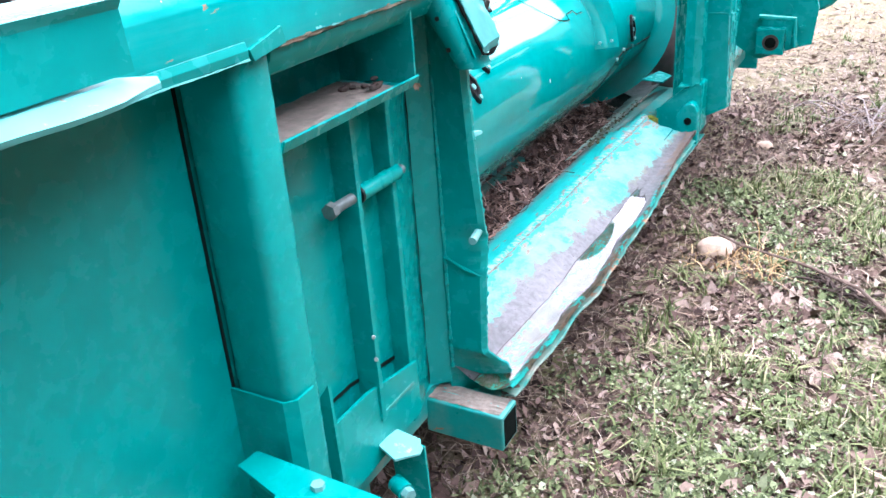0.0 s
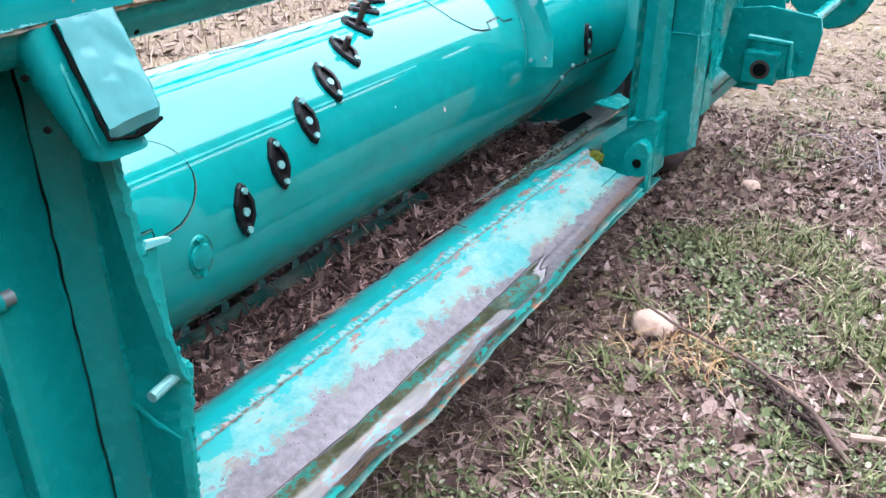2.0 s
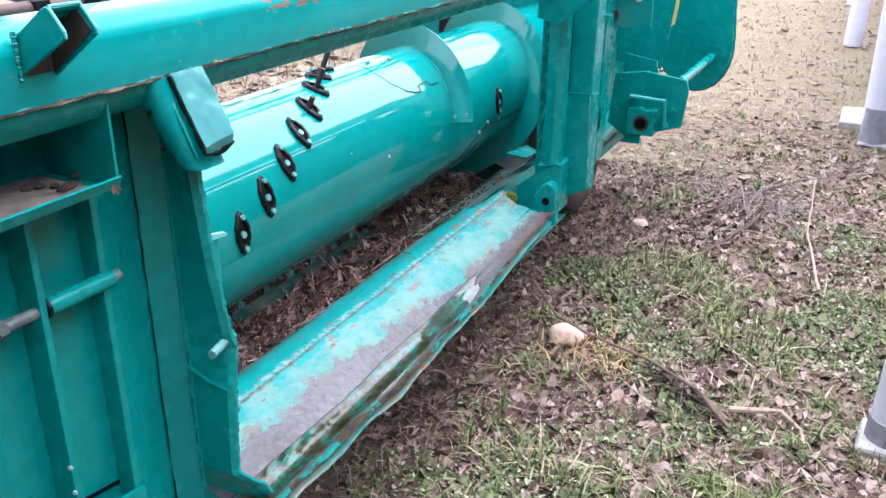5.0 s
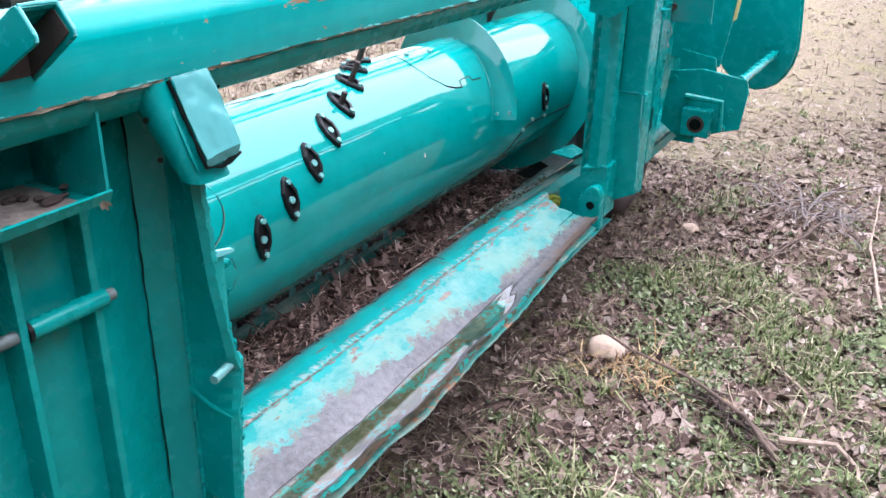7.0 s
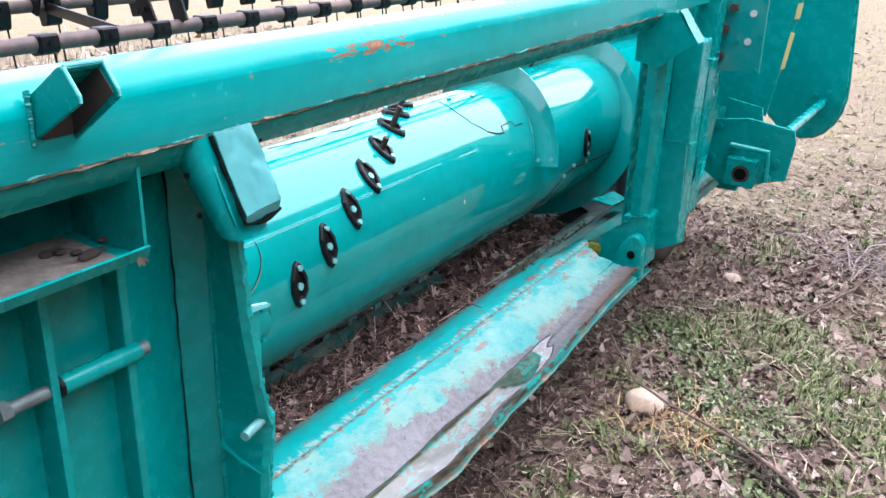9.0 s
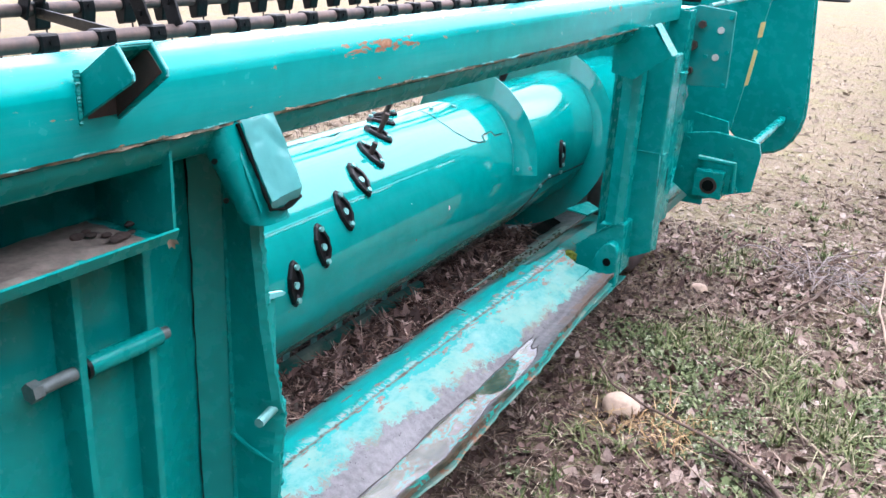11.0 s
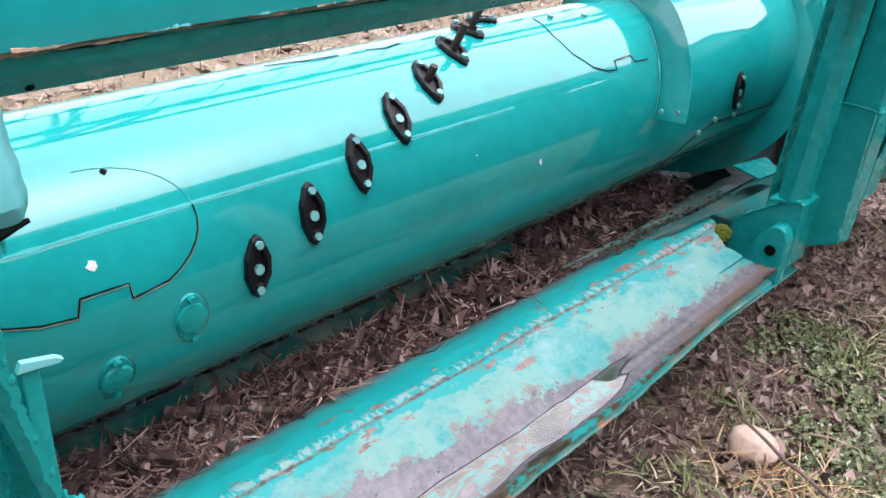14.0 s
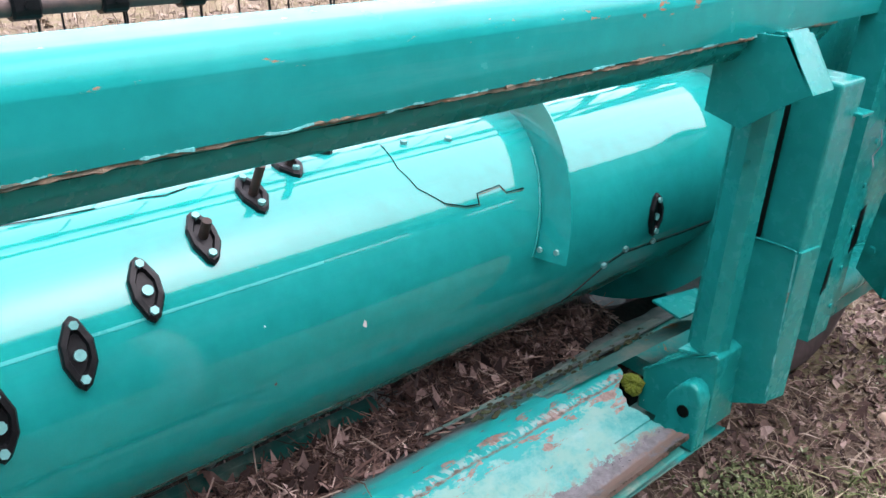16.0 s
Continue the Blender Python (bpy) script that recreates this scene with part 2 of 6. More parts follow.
# darkest tones lowered to suggest shaded gaps in the trough's heap
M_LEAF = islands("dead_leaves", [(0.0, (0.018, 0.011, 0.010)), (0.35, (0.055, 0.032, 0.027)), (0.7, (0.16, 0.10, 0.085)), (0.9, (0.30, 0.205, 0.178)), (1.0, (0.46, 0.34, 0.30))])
M_LEAF_G = islands("dead_leaves_on_ground", [(0.0, (0.06, 0.036, 0.028)), (0.4, (0.175, 0.118, 0.092)), (0.75, (0.33, 0.245, 0.20)), (0.95, (0.45, 0.36, 0.305)), (1.0, (0.52, 0.44, 0.39))])
M_LEAF_D = islands("crumbled_leaves", [(0.0, (0.035, 0.021, 0.018)), (0.45, (0.10, 0.062, 0.052)), (0.8, (0.23, 0.155, 0.13)), (1.0, (0.44, 0.34, 0.30))])
M_LEAF_F = islands("bleached_leaves", [(0.0, (0.14, 0.105, 0.072)), (0.4, (0.215, 0.168, 0.118)), (0.8, (0.285, 0.23, 0.165)), (1.0, (0.37, 0.31, 0.24))])
M_TWIG = islands("twigs", [(0.0, (0.11, 0.075, 0.055)), (0.6, (0.24, 0.17, 0.12)), (1.0, (0.42, 0.32, 0.24))])
# tones darkened in place of the occlusion beneath the auger
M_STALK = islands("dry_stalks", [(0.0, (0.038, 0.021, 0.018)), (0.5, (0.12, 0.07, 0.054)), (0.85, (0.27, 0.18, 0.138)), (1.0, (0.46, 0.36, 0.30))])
M_STRAW = islands("dry_grass", [(0.0, (0.14, 0.105, 0.075)), (0.5, (0.27, 0.21, 0.155)), (1.0, (0.44, 0.37, 0.295))])
M_GOLD = islands("golden_straw", [(0.0, (0.22, 0.125, 0.055)), (0.5, (0.42, 0.28, 0.13)), (1.0, (0.60, 0.46, 0.27))])
M_GRASS = islands("green_grass", [(0.0, (0.06, 0.085, 0.03)), (0.5, (0.13, 0.17, 0.06)), (0.8, (0.24, 0.265, 0.12)), (1.0, (0.48, 0.41, 0.29))])
M_HERB = islands("green_herbs", [(0.0, (0.045, 0.062, 0.027)), (0.5, (0.12, 0.155, 0.065)), (0.85, (0.22, 0.265, 0.125)), (1.0, (0.42, 0.45, 0.32))])


def soil_material():
    m, n, l, b = material("leaf_soil")
    co = n.new("ShaderNodeTexCoord").outputs["Object"]
    a = noise_of(n, l, 1.3, 4, coord=co)
    f = noise_of(n, l, 55.0, 7, 0.75, coord=co)
    p = noise_of(n, l, 9.0, 5, 0.65, coord=co)
    sep = n.new("ShaderNodeSeparateXYZ")
    l.new(co, sep.inputs[0])
    far_y = math_of(n, l, "MULTIPLY", math_of(n, l, "SUBTRACT", sep.outputs[1], 3.6), 0.28)
    far_x = math_of(n, l, "MULTIPLY", math_of(n, l, "SUBTRACT", -1.7, sep.outputs[0]), 0.8)
    away = math_of(n, l, "ADD", math_of(n, l, "MAXIMUM", far_y, far_x), math_of(n, l, "MULTIPLY", a.outputs[0], 0.7))
    aw = ramp_of(n, l, away, [(0.35, 0.0), (1.1, 1.0)])
    soil = ramp_of(n, l, f.outputs[0], [(0.3, (0.045, 0.032, 0.026)), (0.55, (0.125, 0.088, 0.070)), (0.75, (0.25, 0.185, 0.15))])
    straw = ramp_of(n, l, f.outputs[0], [(0.3, (0.155, 0.123, 0.080)), (0.55, (0.265, 0.213, 0.145)), (0.75, (0.37, 0.31, 0.225))])
    green = ramp_of(n, l, f.outputs[0], [(0.3, (0.08, 0.09, 0.035)), (0.7, (0.24, 0.25, 0.11))])
    gsel = ramp_of(n, l, p.outputs[0], [(0.5, 0.0), (0.64, 0.6)])
    c = mix_of(n, l, aw.outputs[0], soil.outputs[0], straw.outputs[0])
    c = mix_of(n, l, gsel.outputs[0], c, green.outputs[0])
    mossy = ramp_of(n, l, noise_of(n, l, 1.9, 5, 0.6, coord=co).outputs[0], [(0.5, 0.0), (0.66, 0.55)])
    c = mix_of(n, l, mossy.outputs[0], c, ramp_of(n, l, f.outputs[0], [(0.35, (0.16, 0.15, 0.06)), (0.7, (0.33, 0.31, 0.15))]).outputs[0])
    l.new(c, b.inputs["Base Color"])
    b.inputs["Roughness"].default_value = 0.95
    b.inputs["Specular IOR Level"].default_value = 0.15
    bump_of(n, l, b, f.outputs[0], 0.9, 0.02)
    return m


M_SOIL = soil_material()


def lip_material():
    """The beaten sill: dusty inner slope, bright paint by the crease, faded paint, bare grey steel, mossy streak, chipped rim."""
    m, n, l, b = material("worn_sill")
    uv = n.new("ShaderNodeUVMap")
    uv.uv_map = "across"
    sep = n.new("ShaderNodeSeparateXYZ")
    l.new(uv.outputs[0], sep.inputs[0])
    across, along = sep.outputs[0], sep.outputs[1]
    co = n.new("ShaderNodeTexCoord").outputs["Object"]

    def step(v, a, c, lo=0.0, hi=1.0):
        return ramp_of(n, l, v, [(a, lo), (c, hi)]).outputs[0]

    def mul(a, c):
        return math_of(n, l, "MULTIPLY", a, c)

    def add(a, c):
        return math_of(n, l, "ADD", a, c)

    def stretched(sx, sy, scale, detail, rough):
        mp = n.new("ShaderNodeMapping")
        mp.inputs["Scale"].default_value = (sx, sy, 1.0)
        l.new(co, mp.inputs["Vector"])
        return noise_of(n, l, scale, detail, rough, coord=mp.outputs[0]).outputs[0]

    edge = stretched(1.6, 0.9, 11.0, 9, 0.74)
    slow = noise_of(n, l, 2.6, 3, coord=co).outputs[0]
    fine = noise_of(n, l, 60.0, 6, 0.7, coord=co).outputs[0]
    tiny = noise_of(n, l, 120.0, 3, 0.6, coord=co).outputs[0]
    wob = add(mul(math_of(n, l, "SUBTRACT", edge, 0.5), 0.46), mul(math_of(n, l, "SUBTRACT", slow, 0.5), 0.26))
    u = add(across, wob)
    ub = add(add(across, mul(along, -0.20)), wob)
    teal = ramp_of(n, l, slow, [(0.3, (0.0, 0.385, 0.365)), (0.7, (0.0, 0.48, 0.45))]).outputs[0]
    faded = ramp_of(n, l, edge, [(0.38, (0.035, 0.37, 0.35)), (0.50, (0.12, 0.45, 0.415)), (0.66, (0.26, 0.53, 0.49))]).outputs[0]
    bare = ramp_of(n, l, add(mul(fine, 0.6), mul(slow, 0.4)), [(0.36, (0.12, 0.12, 0.127)), (0.50, (0.205, 0.203, 0.213)), (0.64, (0.29, 0.287, 0.302))]).outputs[0]
    dull = step(noise_of(n, l, 5.0, 6, 0.7, coord=co).outputs[0], 0.47, 0.56, 0.0, 0.75)
    faded = mix_of(n, l, dull, faded, (0.25, 0.49, 0.41))
    c = mix_of(n, l, step(u, 0.445, 0.465), teal, faded)
    bare_at = step(ub, 0.565, 0.58)
    c = mix_of(n, l, bare_at, c, bare)
    # brown primer where the faded paint lets go
    rim = mul(step(ub, 0.51, 0.555), step(ub, 0.565, 0.59, 1.0, 0.0))
    patchy = step(noise_of(n, l, 17.0, 6, 0.7, coord=co).outputs[0], 0.47, 0.55, 0.0, 0.85)
    c = mix_of(n, l, mul(rim, patchy), c, (0.26, 0.20, 0.165))
    # long chips, thickest along the crease and at the far end
    chip = stretched(1.9, 0.55, 24.0, 6, 0.66)
    fold = math_of(n, l, "SUBTRACT", 0.20, math_of(n, l, "ABSOLUTE", math_of(n, l, "SUBTRACT", across, 0.40)))
    ch = add(add(chip, mul(fold, 0.42)), mul(math_of(n, l, "POWER", along, 2.5), 0.085))
    chip_mask = mul(step(ch, 0.665, 0.678), mul(step(ub, 0.56, 0.58, 1.0, 0.0), step(across, 0.14, 0.20)))
    chip_col = ramp_of(n, l, fine, [(0.35, (0.22, 0.14, 0.10)), (0.65, (0.40, 0.31, 0.27))]).outputs[0]
    c = mix_of(n, l, chip_mask, c, chip_col)
    # pale scuffs like stitches on the rise beside the crease
    band = mul(step(across, 0.335, 0.352), step(across, 0.376, 0.388, 1.0, 0.0))
    st = stretched(0.8, 1.6, 58.0, 2, 0.5)
    scuff = mul(band, step(add(mul(st, 0.65), mul(edge, 0.35)), 0.50, 0.52, 0.0, 0.6))
    c = mix_of(n, l, scuff, c, (0.46, 0.56, 0.52))
    # the crease itself, a thin broken rusty line
    line = math_of(n, l, "ABSOLUTE", math_of(n, l, "SUBTRACT", add(across, mul(wob, 0.085)), 0.392))
    crease = mul(step(add(line, mul(math_of(n, l, "SUBTRACT", fine, 0.5), 0.05)), 0.004, 0.013, 1.0, 0.0), step(edge, 0.36, 0.47, 0.3, 0.95))
    c = mix_of(n, l, crease, c, ramp_of(n, l, fine, [(0.4, (0.13, 0.085, 0.06)), (0.6, (0.30, 0.24, 0.19))]).outputs[0])
    # dark specks on the bare steel and thin dried tide lines
    speck = mul(step(tiny, 0.645, 0.665), step(edge, 0.44, 0.52))
    c = mix_of(n, l, mul(speck, bare_at), c, (0.05, 0.05, 0.055))
    # moss and old paint under the standing water, with a dark tide line at its edge
    mo = add(across, mul(wob, 0.42))
    sep_z = n.new("ShaderNodeSeparateXYZ")
    l.new(co, sep_z.inputs[0])
    level = add(math_of(n, l, "SUBTRACT", sep_z.outputs[2], 0.3745), mul(math_of(n, l, "SUBTRACT", fine, 0.5), 0.0012))
    low = mul(step(across, 0.62, 0.64), step(along, 0.64, 0.66, 1.0, 0.0))
    blot = stretched(1.1, 0.7, 13.0, 6, 0.7)
    moss = ramp_of(n, l, blot, [(0.36, (0.06, 0.085, 0.03)), (0.45, (0.12, 0.14, 0.055)), (0.50, (0.20, 0.19, 0.12)), (0.515, (0.03, 0.36, 0.27)), (0.56, (0.06, 0.46, 0.37)), (0.575, (0.10, 0.14, 0.06)), (0.66, (0.27, 0.28, 0.25))]).outputs[0]
    deep = math_of(n, l, "MULTIPLY", level, 100.0)
    under = mul(step(math_of(n, l, "ADD", math_of(n, l, "ADD", deep, 0.5), mul(math_of(n, l, "SUBTRACT", edge, 0.5), 0.9)), 0.34, 0.46, 1.0, 0.0), low)
    c = mix_of(n, l, under, c, moss)
    tide = mul(step(math_of(n, l, "ABSOLUTE", math_of(n, l, "ADD", deep, -0.03)), 0.035, 0.075, 0.95, 0.0), low)
    c = mix_of(n, l, tide, c, (0.035, 0.032, 0.025))
    # chipped rim: vivid paint, rust and dark steel in turn
    rim_at = step(add(mo, mul(along, -0.05)), 0.922, 0.932)
    rim_n = stretched(1.2, 0.7, 15.0, 6, 0.72)
    rim_c = ramp_of(n, l, rim_n, [(0.40, (0.035, 0.04, 0.025)), (0.455, (0.10, 0.085, 0.05)), (0.47, (0.15, 0.105, 0.07)), (0.53, (0.14, 0.10, 0.07)), (0.54, (0.01, 0.42, 0.36)), (0.62, (0.03, 0.50, 0.44))]).outputs[0]
    c = mix_of(n, l, rim_at, c, rim_c)
    far_rust = mul(step(along, 0.66, 0.80), step(mo, 0.84, 0.87))
    c = mix_of(n, l, mul(far_rust, step(rim_n, 0.42, 0.47)), c, (0.24, 0.175, 0.145))
    # wind-blown dust on the inner slope
    grime = step(add(across, mul(wob, 0.3)), 0.04, 0.20, 0.95, 0.0)
    gcol = ramp_of(n, l, fine, [(0.3, (0.13, 0.135, 0.135)), (0.7, (0.25, 0.255, 0.25))]).outputs[0]
    c = mix_of(n, l, grime, c, gcol)
    l.new(c, b.inputs["Base Color"])
    l.new(mul(bare_at, 0.25), b.inputs["Metallic"])
    b.inputs["Roughness"].default_value = 0.42
    h = add(mul(edge, 0.45), add(mul(chip, 0.4), mul(fine, 0.15)))
    bump_of(n, l, b, h, 0.35, 0.005)
    return m


M_LIP = lip_material()
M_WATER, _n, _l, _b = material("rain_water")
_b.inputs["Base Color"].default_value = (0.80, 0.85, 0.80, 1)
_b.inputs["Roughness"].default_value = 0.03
# IOR, specular and coat raised above real water to whiten the sky's reflection
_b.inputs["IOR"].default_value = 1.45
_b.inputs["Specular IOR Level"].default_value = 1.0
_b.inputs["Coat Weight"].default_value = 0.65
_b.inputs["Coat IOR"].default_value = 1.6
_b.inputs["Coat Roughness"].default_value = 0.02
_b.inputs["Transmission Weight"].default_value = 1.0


# ---- building helpers ----
BASE = {}


def thing(name, at, label, category, group="", kind=""):
    ob = new(name)
    ob.location = at
    ob.empty_display_size = 0.05
    BASE[ob] = Vector(at)
    return tagged(ob, label, category, group, kind)


def part(name, bm, mat, parent, label="", smooth=False):
    """Links a bmesh in world places as one mesh object under a thing or a part."""
    me = bpy.data.meshes.new(name)
    base = BASE[parent]
    for v in bm.verts:
        v.co -= base
    bmesh.ops.recalc_face_normals(bm, faces=bm.faces)
    bm.to_mesh(me)
    bm.free()
    for m in (mat if isinstance(mat, (list, tuple)) else [mat]):
        me.materials.append(m)
    if smooth:
        for p in me.polygons:
            p.use_smooth = True
        me.set_sharp_from_angle(angle=radians(38))
    ob = new(name, me)
    ob.parent = parent
    BASE[ob] = base
    return tagged(ob, label) if label else ob


def solo(name, bm, mat, at, label, category, group="", kind="", smooth=False):
    """A thing that is one mesh."""
    me = bpy.data.meshes.new(name)
    for v in bm.verts:
        v.co -= Vector(at)
    bmesh.ops.recalc_face_normals(bm, faces=bm.faces)
    bm.to_mesh(me)
    bm.free()
    me.materials.append(mat)
    if smooth:
        for p in me.polygons:
            p.use_smooth = True
        me.set_sharp_from_angle(angle=radians(45))
    ob = new(name, me)
    ob.location = at
    return tagged(ob, label, category, group, kind)


def box(x0, x1, y0, y1, z0, z1, bevel=0.0, seg=2, bm=None):
    own = bmesh.new()
    v = [own.verts.new((x, y, z)) for x in (x0, x1) for y in (y0, y1) for z in (z0, z1)]
    for f in ((0, 1, 3, 2), (4, 6, 7, 5), (0, 4, 5, 1), (2, 3, 7, 6), (0, 2, 6, 4), (1, 5, 7, 3)):
        own.faces.new([v[i] for i in f])
    if bevel:
        bmesh.ops.bevel(own, geom=own.edges[:], offset=bevel, segments=seg, affect="EDGES", profile=0.5)
    return merge(bm, own)


def merge(bm, own):
    if bm is None:
        return own
    me = bpy.data.meshes.new("tmp")
    own.to_mesh(me)
    own.free()
    bm.from_mesh(me)
    bpy.data.meshes.remove(me)
    return bm


def prism(poly, axis, lo, hi, bevel=0.0, bm=None, seg=2):
    """A polygon in the two other axes (in xyz order), drawn out along one axis."""
    own = bmesh.new()

    def place(p, h):
        return {"x": (h, p[0], p[1]), "y": (p[0], h, p[1]), "z": (p[0], p[1], h)}[axis]

    a = [own.verts.new(place(p, lo)) for p in poly]
    c = [own.verts.new(place(p, hi)) for p in poly]
    own.faces.new(a)
    own.faces.new(c[::-1])
    for i in range(len(poly)):
        j = (i + 1) % len(poly)
        own.faces.new((a[i], a[j], c[j], c[i]))
    if bevel:
        bmesh.ops.bevel(own, geom=own.edges[:], offset=bevel, segments=seg, affect="EDGES", profile=0.5)
    return merge(bm, own)


def bent(line, thick, axis, lo, hi, bevel=0.0, bm=None):
    """Sheet metal: an open line in the two other axes given a thickness, drawn out along one axis."""
    pts = [Vector(p) for p in line]
    left, right = [], []
    for i, p in enumerate(pts):
        d = (pts[min(i + 1, len(pts) - 1)] - pts[max(i - 1, 0)]).normalized()
        nrm = Vector((-d.y, d.x))
        left.append(p + nrm * thick / 2)
        right.append(p - nrm * thick / 2)
    return prism([tuple(p) for p in left + right[::-1]], axis, lo, hi, bevel, bm)


def rod(path, radius, sides=8, bm=None, taper=None):
    """A round bar along a list of points."""
    bm = bm or bmesh.new()
    pts = [Vector(p) for p in path]
    rings = []
    for i, p in enumerate(pts):
        d = (pts[min(i + 1, len(pts) - 1)] - pts[max(i - 1, 0)]).normalized()
        a = d.orthogonal().normalized() if not rings else (last - d * last.dot(d)).normalized()
        last = a
        b = d.cross(a)
        r = radius if taper is None else radius * (1 + (taper - 1) * i / (len(pts) - 1))
        rings.append([bm.verts.new(p + (a * math.cos(k * math.tau / sides) + b * math.sin(k * math.tau / sides)) * r) for k in range(sides)])
    for r0, r1 in zip(rings, rings[1:]):
        for k in range(sides):
            bm.faces.new((r0[k], r0[(k + 1) % sides], r1[(k + 1) % sides], r1[k]))
    bm.faces.new(rings[0][::-1])
    bm.faces.new(rings[-1])
    return bm


def hexbolt(at, way, radius, height, bm=None, sides=6):
    w = Vector(way).normalized()
    p = Vector(at)
    return rod([p, p + w * height * 0.85, p + w * height], radius, sides, bm)


def wobble(x, y, z, s=1.0):
    return noise.noise(Vector((x, y, z)) * s)


def weld_bead(path, radius, seed=0.0, bm=None):
    """A lumpy bead along a path."""
    pts = []
    total = [Vector(p) for p in path]
    for a, b in zip(total, total[1:]):
        k = max(2, int((b - a).length / 0.008))
        pts += [a.lerp(b, i / k) for i in range(k)]
    pts.append(total[-1])
    bm = bm or bmesh.new()
    rings = []
    for i, p in enumerate(pts):
        d = (pts[min(i + 1, len(pts) - 1)] - pts[max(i - 1, 0)]).normalized()
        a = d.orthogonal().normalized() if not rings else (last - d * last.dot(d)).normalized()
        last = a
        b = d.cross(a)
        r = radius * (0.75 + 0.55 * wobble(i * 0.63, seed, 0.3) + 0.35 * wobble(i * 0.17, seed, 4.3))
        rings.append([bm.verts.new(p + (a * math.cos(k * math.tau / 5) + b * math.sin(k * math.tau / 5)) * max(r, radius * 0.25)) for k in range(5)])
    for r0, r1 in zip(rings, rings[1:]):
        for k in range(5):
            bm.faces.new((r0[k], r0[(k + 1) % 5], r1[(k + 1) % 5], r1[k]))
    return bm


def swarm(name, verts, faces, mat, label, category, at=(0, 0, 0)):
    """Countless small pieces as one object."""
    me = bpy.data.meshes.new(name)
    me.from_pydata((np.asarray(verts) - np.array(at)).tolist(), [], faces)
    me.materials.append(mat)
    ob = new(name, me)
    ob.location = at
    return tagged(ob, label, category, kind="stuff")


# ---- ground ----
def ground_z(x, y):
    h = 0.018 * noise.noise(Vector((x * 0.9, y * 0.9, 0.0))) + 0.012 * noise.noise(Vector((x * 3.1, y * 3.1, 7.0)))
    return h + 0.006 * noise.noise(Vector((x * 11.0, y * 11.0, 3.0)))


def spaced(lo, a, b, hi, fine, coarse):
    mid = list(np.arange(a, b, fine))
    left = list(a - np.geomspace(0.15, a - lo, coarse))[::-1]
    right = list(b + np.geomspace(0.15, hi - b, coarse))
    return left + mid + right


def build_ground():
    xs, ys = spaced(-300, -3.0, 1.6, 300, 0.045, 22), spaced(-300, -0.6, 7.0, 300, 0.045, 22)
    verts = [(x, y, ground_z(x, y)) for y in ys for x in xs]
    w = len(xs)
    faces = [(j * w + i, j * w + i + 1, (j + 1) * w + i + 1, (j + 1) * w + i) for j in range(len(ys) - 1) for i in range(w - 1)]
    me = bpy.data.meshes.new("ground")
    me.from_pydata(verts, [], faces)
    for p in me.polygons:
        p.use_smooth = True
    me.materials.append(M_SOIL)
    tagged(new("ground", me), "brown leaf-strewn soil with patches of grass and straw", "ground", kind="structure")


build_ground()

# unseen dark screens, added to block sky light and edge the drum's reflection
hedge = bmesh.new()
rows_h = []
for i in range(130):
    y = -3.0 + i * 0.34
    ring = []
    fade = min(1.0, (41.0 - y) / 2.0, 0.22 + max(0.0, y) / 3.0)
    for k, zz in enumerate((-0.2, 2.5, 5.5, 8.0)):
        top = 1.0 + fade * (7.4 + 0.06 * wobble(i * 0.37, 3.0, 2.0)) if k == 3 else zz
        ring.append(hedge.verts.new((7.0 + (0.4 if k < 3 else 0.06) * wobble(i * 0.31, k * 0.7, 1.0), y, top)))
    rows_h.append(ring)
for r0, r1 in zip(rows_h, rows_h[1:]):
    for k in range(3):
        hedge.faces.new((r0[k], r0[k + 1], r1[k + 1], r1[k]))
solo("screen_east", hedge, M_SCREEN_EAST, (0, 0, 0), "unseen dark screen added to block the low eastern sky", "hedge", kind="structure")
solo("screen_south", box(-10.0, 6.6, -3.3, -3.1, -0.1, 5.5), M_SCREEN_SOUTH, (-1.0, -3.2, 0), "unseen plain dark wall added to block the southern sky", "wall", kind="structure")


# ---- the header of the harvester ----
header = thing("harvester_header", (-0.95, 1.2, 0.0), "teal-painted steel combine harvester header seen from behind, open feeder mouth", "header")


